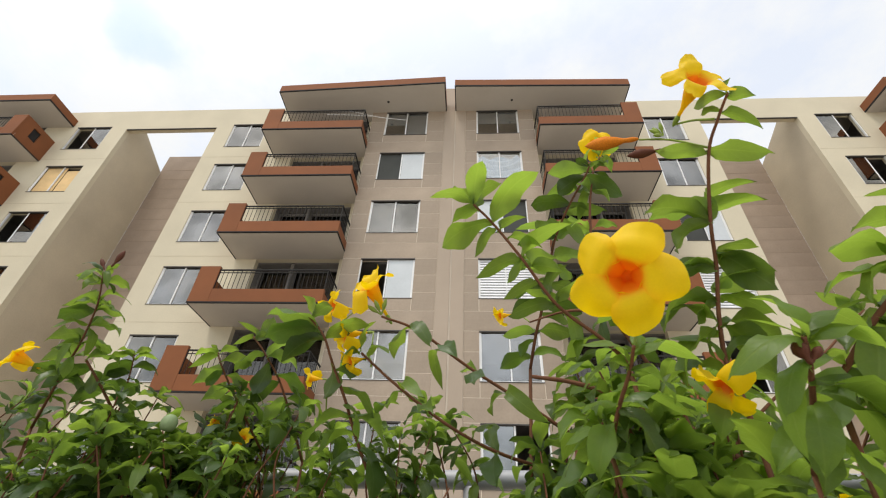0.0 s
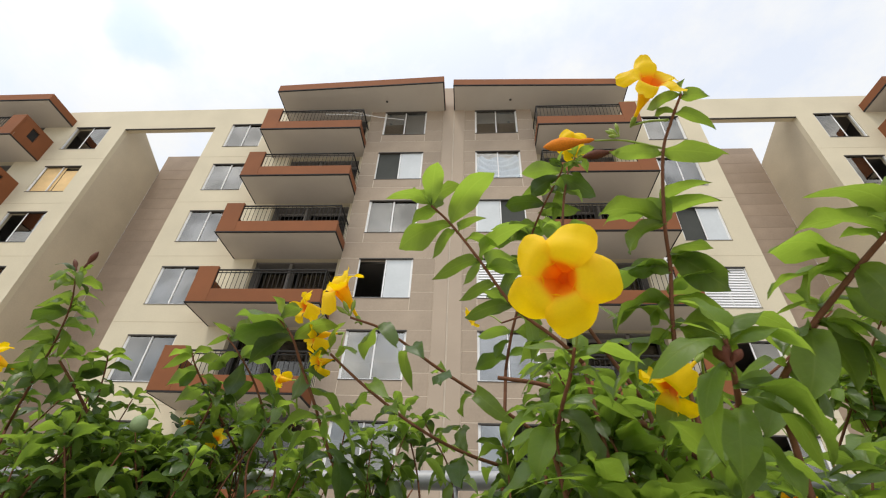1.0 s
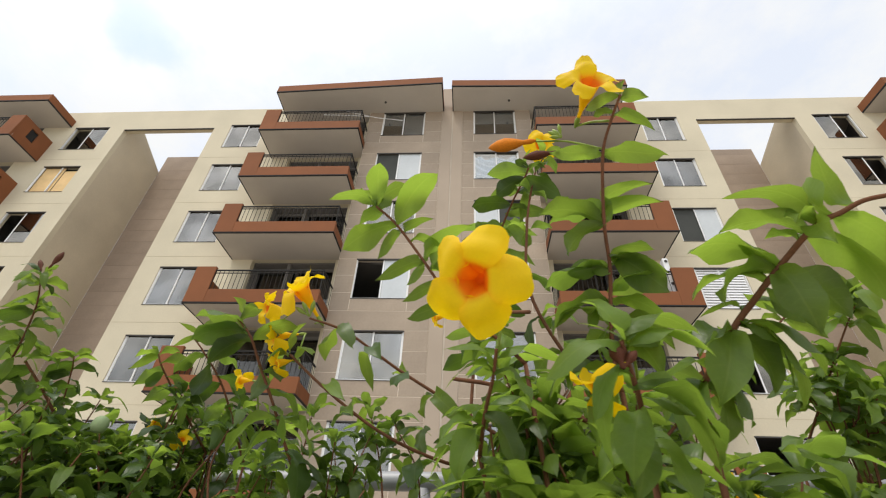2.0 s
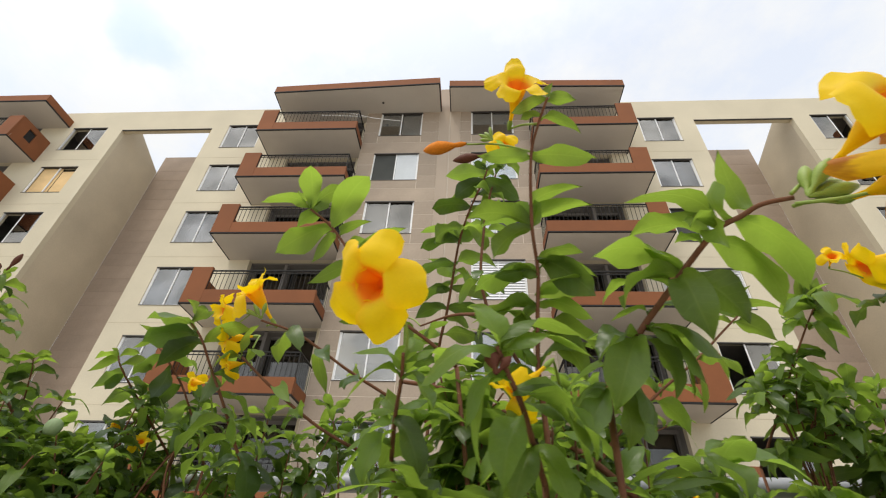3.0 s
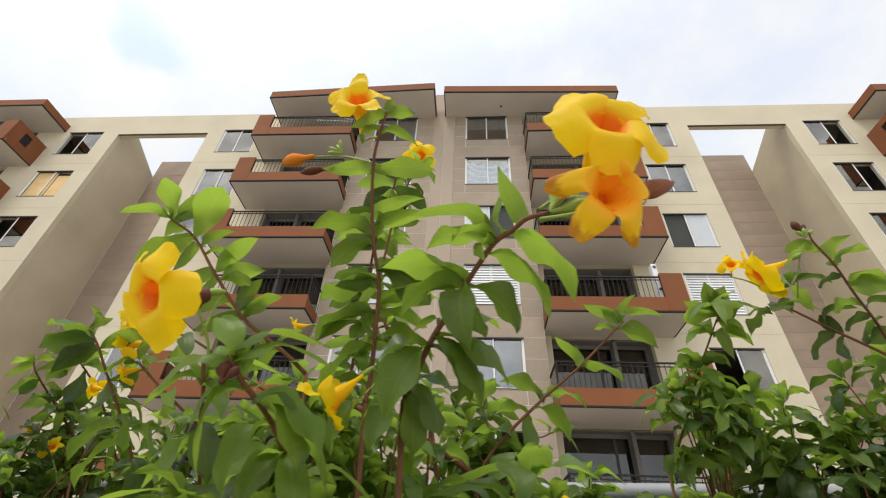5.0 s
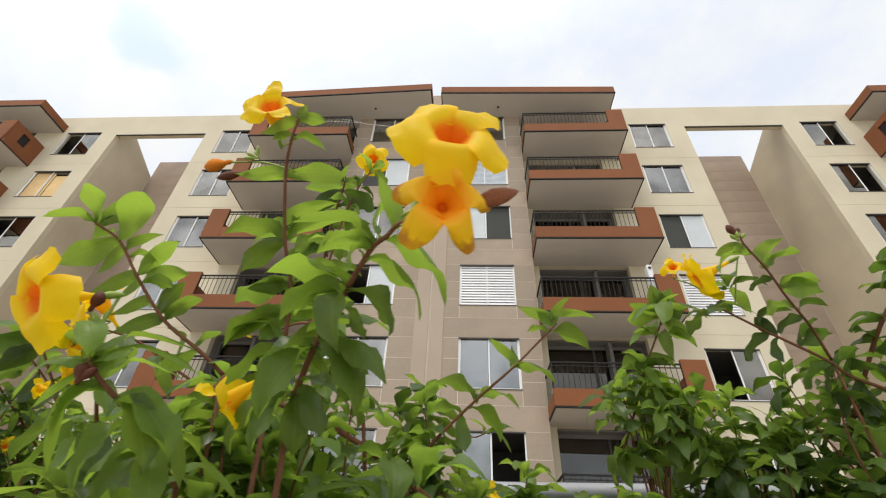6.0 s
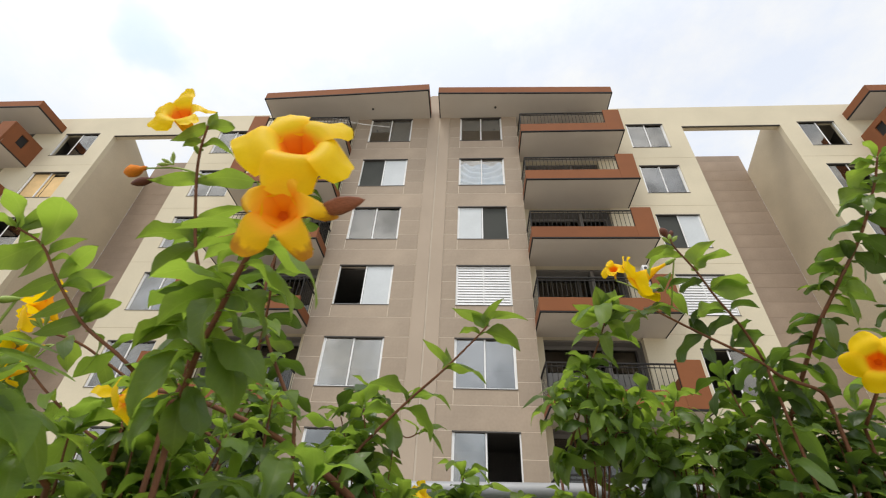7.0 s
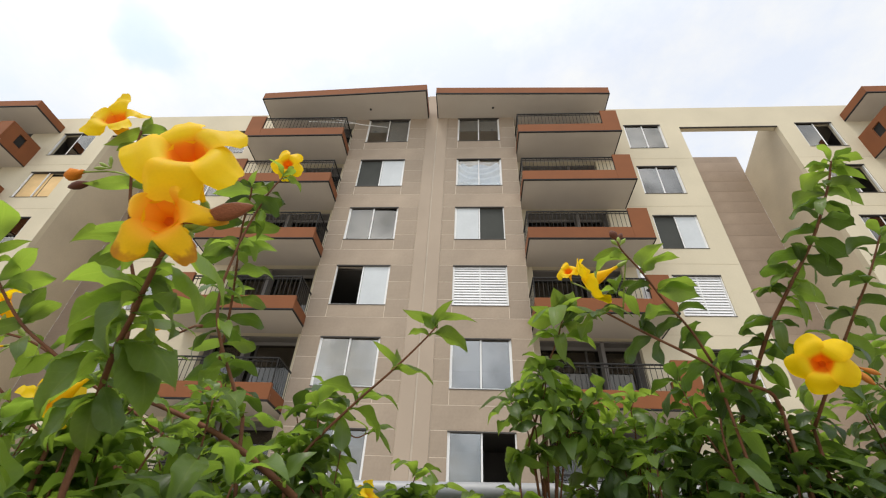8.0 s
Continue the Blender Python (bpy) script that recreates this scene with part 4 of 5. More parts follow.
def flower(shrub, at, facing, radius, kind="open", turn=0.0, stalk=None):
    """A trumpet flower; its mouth is at a point and faces a direction."""
    f = Vector(facing).normalized()
    up = Vector((0, 0, 1)) if abs(f.z) < 0.9 else Vector((0, -1, 0.2))
    x = up.cross(f).normalized()
    y = f.cross(x)
    rot = Matrix((x, y, f)).transposed().to_4x4()
    ob = new("flower")
    ob.parent = shrub.ob
    ob.matrix_basis = Matrix.Translation(Vector(at) - shrub.at) @ rot @ Matrix.Scale(radius, 4)
    tagged(ob, {"open": "open yellow trumpet flower with an orange throat", "aged": "fading yellow trumpet flower with brown-edged petals", "folded": "half-open yellow trumpet flower", "cupped": "yellow trumpet flower with narrow separate petals"}[kind])
    pool = {"open": PETALS, "aged": OLD_PETALS, "folded": FOLDED, "cupped": CUPPED}[kind]
    for i in range(5):
        a = turn + i * 72 + rng.uniform(-2, 2)
        tilt = rng.uniform(-2, 2)
        piece("petal", pool[(i * 2 + int(turn)) % 3], ob, pose(0, 0, 0, tilt, 0, a))
    piece("throat", MOUTH, ob, Matrix())
    wide = 1.13 if kind == "aged" else 1.0
    piece("tube", FUNNEL, ob, Matrix.Diagonal((wide, wide, 1, 1)))
    piece("calyx", SEPALS, ob, Matrix())
    foot = Vector(at) - f * radius * 1.5
    if stalk is not None:
        shrub.stem(smooth_line([stalk, (Vector(stalk) + foot) / 2 + Vector((0, 0, 0.004)), foot], 4), 0.0019, 0.0016, 6, CALYX)
    return ob


def bud(shrub, at, along, length, material, name="bud", label="", fat=1.0):
    """A spindle-shaped bud that starts at a point."""
    me = lathe(name, [(0.02, 0), (0.05, 0.1), (0.045, 0.25), (0.10, 0.42), (0.135, 0.6), (0.11, 0.78), (0.05, 0.93), (0.0, 1.0)], material, 10, wob=0.05)
    f = Vector(along).normalized()
    x = f.orthogonal().normalized()
    m = Matrix((x, f.cross(x), f)).transposed().to_4x4()
    ob = piece(name, me, shrub.ob, Matrix.Translation(Vector(at) - shrub.at) @ m @ Matrix.Diagonal((length * fat, length * fat, length, 1)))
    if label:
        tagged(ob, label)
    return ob


# ---- shrubs, one by one ----
A = Shrub(-0.85, 1.0, "bushy shrub with glossy leaves and two slender brown buds", 0.6)
A.spray([(-1.090, 1.110, 1.590), (-0.986, 1.005, 1.706), (-0.927, 0.946, 1.757), (-0.884, 0.891, 1.818), (-0.862, 0.839, 1.872)], 0.0034, 0.0016, [(3.6, (-0.934, 0.850, 1.871), "A"), (3.7, (-0.906, 0.844, 1.886), "A"), (3.6, (-0.802, 0.866, 1.842), "A"), (3.9, (-0.847, 0.840, 1.887), "A"), (3.2, (-0.960, 0.881, 1.808), "A"), (3.0, (-0.964, 0.909, 1.840), "a"), (3.1, (-0.798, 0.893, 1.815), "A"), (2.8, (-0.975, 0.902, 1.784), "a"), (2.8, (-0.812, 0.913, 1.781), "A"), (2.9, (-0.873, 0.953, 1.822), "a"), (2.4, (-0.829, 0.935, 1.757), "a"), (2.0, (-1.011, 0.943, 1.749), "a"), (1.9, (-0.852, 0.962, 1.728), "a"), (1.8, (-1.013, 0.963, 1.706), "a"), (1.9, (-0.979, 0.951, 1.746), "A"), (1.0, (-1.070, 1.003, 1.693), "d"), (1.0, (-1.027, 1.013, 1.656), "d"), (0.8, (-0.934, 1.034, 1.665), "d"), (0.5, (-0.961, 1.065, 1.633), "d"), (0.5, (-1.085, 1.059, 1.629), "d")])
A.shoot([(-1.090, 1.110, 1.590), (-0.986, 1.005, 1.706), (-0.927, 0.946, 1.757), (-0.884, 0.891, 1.818), (-0.862, 0.839, 1.872)], 0.065, 0.045, 0.001, 0.001, n=3, young=0.6, root=False)
A.spray([(-0.845, 1.232, 1.453), (-0.873, 1.122, 1.595), (-0.890, 1.049, 1.657), (-0.920, 0.977, 1.716)], 0.0044, 0.0028, [(3.0, (-0.836, 0.985, 1.704), "a"), (2.0, (-0.971, 1.050, 1.632), "d"), (2.1, (-0.809, 1.046, 1.668), "a"), (1.5, (-0.958, 1.089, 1.589), "d"), (1.2, (-0.792, 1.115, 1.598), "d"), (1.4, (-0.809, 1.106, 1.575), "f"), (2.6, (-0.991, 1.006, 1.671), "d"), (2.6, (-0.900, 1.017, 1.646), "f"), (2.3, (-0.836, 1.018, 1.731), "a"), (0.9, (-0.950, 1.135, 1.551), "d"), (0.8, (-0.786, 1.153, 1.545), "d"), (0.5, (-0.942, 1.176, 1.504), "f"), (0.5, (-0.789, 1.190, 1.477), "f"), (0.9, (-0.933, 1.118, 1.636), "a")])
A.spray([(-0.852, 1.068, 1.636), (-0.828, 1.019, 1.703), (-0.812, 0.986, 1.733)], 0.0022, 0.0014, [(1.8, (-0.875, 0.991, 1.719), "A"), (1.7, (-0.747, 1.001, 1.719), "A"), (2.0, (-0.773, 0.985, 1.745), "A"), (1.9, (-0.858, 0.983, 1.743), "A"), (1.2, (-0.757, 1.020, 1.694), "a"), (1.0, (-0.887, 1.019, 1.691), "a"), (0.8, (-0.796, 1.039, 1.655), "f")])
A.spray([(-0.887, 1.285, 1.512), (-0.845, 1.242, 1.573), (-0.779, 1.236, 1.588), (-0.707, 1.221, 1.614), (-0.638, 1.193, 1.659)], 0.0032, 0.002, [(1.0, (-0.919, 1.231, 1.603), "d"), (1.0, (-0.845, 1.230, 1.628), "d"), (2.0, (-0.702, 1.244, 1.569), "d"), (3.0, (-0.753, 1.207, 1.668), "a"), (3.0, (-0.655, 1.229, 1.589), "A"), (3.5, (-0.597, 1.216, 1.615), "A"), (4.0, (-0.602, 1.189, 1.688), "A"), (4.0, (-0.690, 1.180, 1.706), "a"), (1.5, (-0.767, 1.231, 1.630), "d")])
A.spray([(-0.547, 1.235, 1.579), (-0.591, 1.113, 1.670), (-0.607, 1.020, 1.724), (-0.615, 1.001, 1.749)], 0.0032, 0.0016, [(2.6, (-0.682, 1.011, 1.713), "A"), (2.7, (-0.673, 1.004, 1.740), "A"), (3.0, (-0.636, 0.996, 1.766), "A"), (2.8, (-0.566, 1.005, 1.756), "A"), (2.1, (-0.533, 1.024, 1.724), "A"), (1.9, (-0.638, 1.037, 1.678), "a"), (1.7, (-0.552, 1.055, 1.690), "a"), (1.8, (-0.673, 1.042, 1.684), "a"), (1.3, (-0.665, 1.087, 1.659), "a"), (1.3, (-0.521, 1.091, 1.679), "a"), (1.0, (-0.646, 1.117, 1.635), "d"), (0.8, (-0.509, 1.145, 1.634), "d"), (0.6, (-0.624, 1.168, 1.589), "d")])
bud(A, (-0.832, 0.82, 1.875), (0.25, 0, 1), 0.05, POD, label="dark brown bud")
bud(A, (-0.845, 0.82, 1.868), (-0.7, 0, 1), 0.04, POD)
flower(A, (-1.10, 0.978, 1.722), (-0.75, -0.5, 0.3), 0.05, "folded", 20, (-1.04, 1.0, 1.62))
fruit = piece("fruit", lathe("fruit", [(0.0, 0.0), (0.012, 0.002), (0.016, 0.01), (0.017, 0.018), (0.014, 0.027), (0.007, 0.033), (0.0, 0.034)], FRUIT, 12), A.ob, Matrix.Translation(Vector((-0.635, 0.95, 1.55)) - A.at))
tagged(fruit, "small pale green seed pod")
A.fill(56, 0.4, 0.2, 2, 19, 0.085, gap=0.036, young=0.05, dy=0.1)
A.skirt(24, 0.3, 0.2)

B = Shrub(-0.38, 1.08, "dense green shrub dotted with small yellow flowers", 0.55)
B.spray([(-0.189, 1.008, 1.452), (-0.228, 0.938, 1.540), (-0.249, 0.893, 1.598), (-0.276, 0.844, 1.660), (-0.294, 0.809, 1.704), (-0.330, 0.803, 1.742)], 0.0036, 0.002, [(4.9, (-0.353, 0.800, 1.790), "A"), (4.8, (-0.273, 0.764, 1.743), "a"), (4.1, (-0.412, 0.805, 1.695), "a"), (4.4, (-0.414, 0.795, 1.740), "a"), (3.9, (-0.370, 0.820, 1.648), "a"), (3.8, (-0.208, 0.812, 1.731), "S"), (3.0, (-0.284, 0.858, 1.593), "f"), (2.9, (-0.221, 0.855, 1.642), "a"), (2.3, (-0.188, 0.893, 1.566), "s"), (2.0, (-0.221, 0.909, 1.523), "f"), (1.7, (-0.166, 0.925, 1.507), "f"), (1.2, (-0.307, 0.945, 1.465), "F"), (0.9, (-0.194, 0.964, 1.426), "f"), (1.7, (-0.327, 0.918, 1.507), "f"), (0.6, (-0.140, 0.977, 1.468), "d"), (0.6, (-0.285, 0.968, 1.473), "d")])
B.spray([(-0.418, 1.194, 1.547), (-0.467, 1.082, 1.690), (-0.503, 1.007, 1.753), (-0.530, 0.982, 1.783)], 0.0032, 0.0016, [(2.9, (-0.575, 0.972, 1.819), "A"), (2.8, (-0.577, 0.987, 1.763), "A"), (2.7, (-0.490, 0.976, 1.835), "a"), (2.9, (-0.495, 0.983, 1.795), "A"), (2.0, (-0.566, 1.014, 1.705), "a"), (1.9, (-0.443, 1.010, 1.778), "a"), (1.8, (-0.421, 1.031, 1.721), "a"), (1.7, (-0.520, 1.044, 1.662), "d"), (1.3, (-0.405, 1.070, 1.678), "d"), (1.2, (-0.536, 1.074, 1.653), "d"), (0.9, (-0.503, 1.104, 1.614), "d"), (0.8, (-0.382, 1.114, 1.637), "d"), (0.6, (-0.484, 1.139, 1.563), "d"), (0.5, (-0.371, 1.149, 1.585), "d")])
flower(B, (-0.306, 0.86, 1.80), (-0.6, -0.6, -0.2), 0.042, "folded", 10, (-0.33, 0.92, 1.75))
flower(B, (-0.334, 0.90, 1.649), (-0.85, 0.2, 0.1), 0.025, "folded", 40, (-0.31, 0.97, 1.6))
flower(B, (-0.541, 1.1, 1.577), (0.3, -0.7, 0.4), 0.027, "folded", 0, (-0.52, 1.15, 1.5))
flower(B, (-0.623, 1.1, 1.615), (-0.3, -0.7, 0.2), 0.022, "folded", 50, (-0.6, 1.15, 1.55))
B.fill(60, 0.36, 0.16, 1, 18, 0.085, gap=0.036, young=0.05, dy=0.1)
B.skirt(24, 0.3, 0.2)

C = Shrub(0.12, 1.0, "open shrub with long arching reddish twigs", 0.45)
C.shoot([(0.21, 0.96, 1.559), (0.111, 0.93, 1.615), (-0.004, 0.88, 1.67), (-0.107, 0.83, 1.726), (-0.18, 0.8, 1.742)], 0.098, 0.075, 0.004, 0.0025, bare=0.1, n=2, tip=False)
C.shoot([(0.171, 1.0, 1.503), (0.051, 0.95, 1.526), (-0.048, 0.9, 1.563), (-0.15, 0.87, 1.629), (-0.222, 0.85, 1.685)], 0.095, 0.075, 0.004, 0.0025, bare=0.08, n=2)
C.spray([(0.150, 1.105, 1.761), (0.164, 1.054, 1.830), (0.179, 1.016, 1.881), (0.193, 0.969, 1.944), (0.210, 0.904, 2.016), (0.236, 0.834, 2.061), (0.271, 0.767, 2.103), (0.279, 0.746, 2.115)], 0.0042, 0.002, [(5.5, (0.193, 0.846, 2.116), "a"), (5.5, (0.331, 0.830, 2.138), "a"), (4.6, (0.277, 0.881, 1.985), "s"), (4.5, (0.156, 0.848, 1.976), "a"), (3.4, (0.243, 0.926, 1.917), "a"), (3.2, (0.132, 0.971, 2.016), "s"), (1.9, (0.236, 0.995, 1.832), "s"), (6.4, (0.183, 0.755, 2.103), "a"), (6.0, (0.203, 0.777, 2.055), "a"), (6.0, (0.352, 0.785, 2.057), "s"), (6.7, (0.319, 0.752, 2.121), "a"), (7.0, (0.247, 0.739, 2.132), "a"), (7.0, (0.287, 0.732, 2.163), "A"), (5.1, (0.146, 0.823, 2.061), "s"), (5.0, (0.288, 0.838, 2.059), "a"), (4.8, (0.330, 0.849, 2.068), "s"), (4.1, (0.116, 0.885, 2.041), "s"), (4.1, (0.116, 0.898, 1.996), "s"), (4.0, (0.307, 0.903, 2.040), "a"), (4.0, (0.284, 0.907, 2.084), "a"), (3.5, (0.112, 0.938, 1.954), "d"), (3.5, (0.301, 0.943, 1.979), "s"), (3.0, (0.154, 0.975, 1.914), "d"), (2.9, (0.286, 0.986, 1.914), "s"), (2.9, (0.101, 0.979, 1.896), "s"), (2.8, (0.243, 0.973, 1.964), "a"), (2.1, (0.101, 1.013, 1.863), "d"), (2.1, (0.278, 1.020, 1.876), "s"), (1.2, (0.257, 1.054, 1.831), "d"), (1.2, (0.080, 1.045, 1.824), "s"), (0.3, (0.235, 1.093, 1.787), "d"), (0.3, (0.073, 1.091, 1.754), "d"), (0.8, (0.123, 1.071, 1.776), "d")])
flower(C, (-0.208, 0.785, 1.804), (-0.35, -0.55, 0.45), 0.06, "folded", 15, (-0.17, 0.81, 1.735))
flower(C, (-0.262, 0.84, 1.72), (-0.75, -0.4, -0.3), 0.043, "folded", 60, (-0.2, 0.84, 1.7))
flower(C, (-0.239, 0.84, 1.662), (-0.6, -0.5, -0.4), 0.03, "folded", 30, (-0.2, 0.86, 1.66))
for d in ((-0.6, -0.3, 0.3), (-0.3, -0.5, 0.5), (0.2, -0.4, 0.6)):
    bud(C, (-0.18, 0.8, 1.745), d, 0.035, CALYX)
flower(C, (0.065, 0.90, 1.799), (-0.7, -0.3, -0.3), 0.026, "folded", 0, (0.13, 0.9, 1.785))
C.stem(smooth_line([(0.13, 0.9, 1.785), (0.2, 0.86, 1.79), (0.26, 0.8, 1.76)], 4), 0.002, 0.004)
C.fill(9, 0.2, 0.16, 0, 9, 0.105, dx=-0.1)
C.fill(12, 0.09, 0.12, 3, 15, 0.1, dx=0.06, dy=0.02, young=0.1)
C.fill(17, 0.15, 0.1, 4, 22, 0.1, dx=0.24, dy=0.04, young=0.1)
C.skirt(20, 0.3, 0.2)

D = Shrub(0.34, 0.62, "tall shrub with large yellow trumpet flowers and reddish stems", 0.0, 0.7)
D.spray([(0.327, 0.559, 1.515), (0.327, 0.567, 1.554), (0.329, 0.550, 1.610), (0.331, 0.518, 1.669), (0.323, 0.480, 1.718), (0.322, 0.427, 1.792), (0.331, 0.396, 1.824), (0.343, 0.374, 1.851)], 0.0034, 0.0017, [(7.0, (0.294, 0.379, 1.826), "A"), (7.0, (0.351, 0.367, 1.875), "A"), (6.9, (0.381, 0.378, 1.851), "A"), (6.2, (0.386, 0.401, 1.809), "A"), (6.3, (0.307, 0.390, 1.825), "A"), (5.0, (0.250, 0.422, 1.793), "S"), (5.0, (0.407, 0.431, 1.795), "S"), (4.0, (0.235, 0.473, 1.723), "f"), (4.0, (0.322, 0.468, 1.760), "a"), (4.0, (0.407, 0.476, 1.751), "A"), (4.1, (0.259, 0.517, 1.747), "a"), (3.0, (0.295, 0.516, 1.669), "d"), (3.0, (0.410, 0.524, 1.665), "s"), (2.4, (0.400, 0.547, 1.613), "s"), (2.5, (0.407, 0.567, 1.672), "s"), (2.4, (0.297, 0.545, 1.595), "d"), (4.0, (0.271, 0.490, 1.670), "A"), (4.2, (0.394, 0.462, 1.772), "a"), (3.1, (0.390, 0.511, 1.699), "a"), (3.0, (0.273, 0.517, 1.660), "d"), (2.3, (0.252, 0.545, 1.592), "a"), (2.5, (0.398, 0.532, 1.663), "d"), (1.9, (0.311, 0.562, 1.557), "a"), (1.9, (0.407, 0.563, 1.575), "d"), (3.3, (0.404, 0.527, 1.639), "f"), (3.0, (0.246, 0.543, 1.651), "a"), (2.3, (0.250, 0.546, 1.585), "a"), (1.8, (0.387, 0.571, 1.540), "f"), (1.6, (0.270, 0.569, 1.520), "a"), (0.7, (0.246, 0.594, 1.518), "a"), (0.1, (0.291, 0.571, 1.457), "f"), (1.8, (0.245, 0.546, 1.608), "s"), (1.0, (0.268, 0.583, 1.593), "s"), (1.0, (0.404, 0.589, 1.596), "s")])
D.spray([(0.221, 0.619, 1.575), (0.184, 0.601, 1.603), (0.124, 0.577, 1.642), (0.076, 0.543, 1.698), (0.033, 0.524, 1.752), (0.004, 0.497, 1.766)], 0.0031, 0.0017, [(5.0, (-0.057, 0.472, 1.759), "S"), (5.0, (0.015, 0.439, 1.795), "A"), (4.8, (0.044, 0.510, 1.823), "A"), (4.0, (0.093, 0.459, 1.794), "S"), (4.0, (-0.042, 0.526, 1.708), "S"), (5.0, (-0.039, 0.527, 1.806), "A"), (3.9, (0.006, 0.544, 1.703), "S"), (3.6, (0.087, 0.538, 1.776), "A"), (3.0, (0.007, 0.547, 1.668), "S"), (3.0, (0.052, 0.551, 1.662), "S"), (3.0, (0.148, 0.507, 1.737), "S"), (2.8, (0.133, 0.574, 1.726), "d"), (2.9, (0.133, 0.552, 1.684), "d"), (2.0, (0.078, 0.586, 1.674), "d"), (2.0, (0.172, 0.571, 1.677), "d"), (2.1, (0.140, 0.561, 1.700), "d"), (2.0, (0.054, 0.577, 1.623), "s"), (1.8, (0.145, 0.598, 1.565), "d"), (2.5, (0.046, 0.564, 1.643), "A"), (3.5, (0.106, 0.539, 1.716), "a"), (4.6, (-0.029, 0.539, 1.765), "A"), (1.0, (0.131, 0.606, 1.568), "d"), (1.1, (0.210, 0.594, 1.633), "s")])
D.spray([(0.385, 0.490, 1.493), (0.414, 0.445, 1.541), (0.435, 0.421, 1.566), (0.457, 0.393, 1.591), (0.481, 0.365, 1.614), (0.499, 0.350, 1.619), (0.512, 0.335, 1.621), (0.531, 0.321, 1.616)], 0.0036, 0.0022, [(4.1, (0.398, 0.350, 1.640), "S"), (4.6, (0.491, 0.354, 1.670), "A"), (4.1, (0.440, 0.337, 1.595), "f"), (4.1, (0.470, 0.342, 1.575), "f"), (5.5, (0.486, 0.322, 1.682), "A"), (4.7, (0.560, 0.387, 1.566), "S"), (2.9, (0.366, 0.387, 1.600), "s"), (2.8, (0.388, 0.400, 1.545), "D"), (2.8, (0.419, 0.390, 1.611), "a"), (2.9, (0.457, 0.393, 1.510), "f"), (2.9, (0.503, 0.404, 1.534), "f"), (1.2, (0.496, 0.454, 1.504), "S"), (1.2, (0.458, 0.456, 1.483), "s"), (1.0, (0.374, 0.442, 1.461), "f"), (1.0, (0.365, 0.431, 1.505), "f"), (1.5, (0.489, 0.461, 1.572), "s"), (3.5, (0.461, 0.407, 1.631), "A"), (1.5, (0.393, 0.460, 1.564), "S"), (3.9, (0.409, 0.398, 1.631), "A"), (2.5, (0.383, 0.442, 1.576), "a"), (0.6, (0.361, 0.456, 1.540), "A"), (0.3, (0.440, 0.481, 1.500), "a"), (0.3, (0.338, 0.478, 1.488), "a"), (0.3, (0.425, 0.489, 1.457), "f"), (0.2, (0.354, 0.491, 1.442), "f"), (0.1, (0.396, 0.498, 1.440), "d"), (0.7, (0.364, 0.453, 1.540), "s"), (1.0, (0.442, 0.460, 1.481), "f"), (3.7, (0.535, 0.392, 1.550), "S"), (2.3, (0.473, 0.423, 1.539), "f"), (1.1, (0.468, 0.461, 1.473), "d"), (0.2, (0.341, 0.487, 1.463), "d"), (0.2, (0.419, 0.491, 1.466), "f")])
D.spray([(0.307, 0.460, 1.401), (0.295, 0.423, 1.424), (0.284, 0.389, 1.446), (0.270, 0.356, 1.463), (0.262, 0.339, 1.477)], 0.003, 0.002, [(3.6, (0.202, 0.353, 1.447), "S"), (3.8, (0.335, 0.364, 1.497), "S"), (3.5, (0.342, 0.364, 1.478), "S"), (3.0, (0.238, 0.361, 1.420), "S"), (2.9, (0.250, 0.374, 1.390), "S"), (2.5, (0.326, 0.374, 1.394), "F"), (2.5, (0.337, 0.385, 1.406), "F"), (1.8, (0.265, 0.388, 1.384), "F"), (3.7, (0.239, 0.346, 1.516), "A"), (3.6, (0.277, 0.341, 1.492), "A"), (3.0, (0.235, 0.360, 1.503), "A"), (2.0, (0.341, 0.408, 1.395), "S"), (1.0, (0.272, 0.408, 1.375), "F"), (1.0, (0.317, 0.415, 1.370), "F"), (1.0, (0.249, 0.418, 1.392), "F"), (0.3, (0.370, 0.455, 1.393), "S")])
D.spray([(0.154, 0.543, 1.436), (0.160, 0.503, 1.471), (0.168, 0.471, 1.498), (0.171, 0.449, 1.519)], 0.0026, 0.0018, [(2.4, (0.116, 0.456, 1.521), "S"), (2.2, (0.113, 0.462, 1.470), "S"), (2.8, (0.186, 0.471, 1.544), "A"), (2.4, (0.251, 0.483, 1.517), "s"), (2.1, (0.203, 0.462, 1.463), "f"), (1.0, (0.120, 0.502, 1.466), "S"), (1.0, (0.189, 0.503, 1.409), "f"), (1.0, (0.243, 0.510, 1.462), "s"), (0.6, (0.131, 0.521, 1.403), "f"), (0.4, (0.102, 0.527, 1.436), "s"), (0.3, (0.099, 0.535, 1.405), "d"), (0.0, (0.178, 0.551, 1.393), "f")])
D.spray([(0.519, 0.878, 1.456), (0.439, 0.841, 1.510), (0.341, 0.820, 1.560), (0.202, 0.798, 1.606), (0.111, 0.803, 1.623)], 0.0068, 0.0035, [(1.0, (0.476, 0.833, 1.557), "d"), (1.0, (0.385, 0.841, 1.499), "d"), (2.0, (0.310, 0.826, 1.522), "d"), (2.0, (0.407, 0.817, 1.591), "a"), (2.6, (0.245, 0.817, 1.537), "d"), (3.0, (0.248, 0.794, 1.633), "a"), (1.4, (0.341, 0.840, 1.479), "f"), (0.4, (0.539, 0.854, 1.535), "d"), (0.4, (0.430, 0.863, 1.459), "d")])
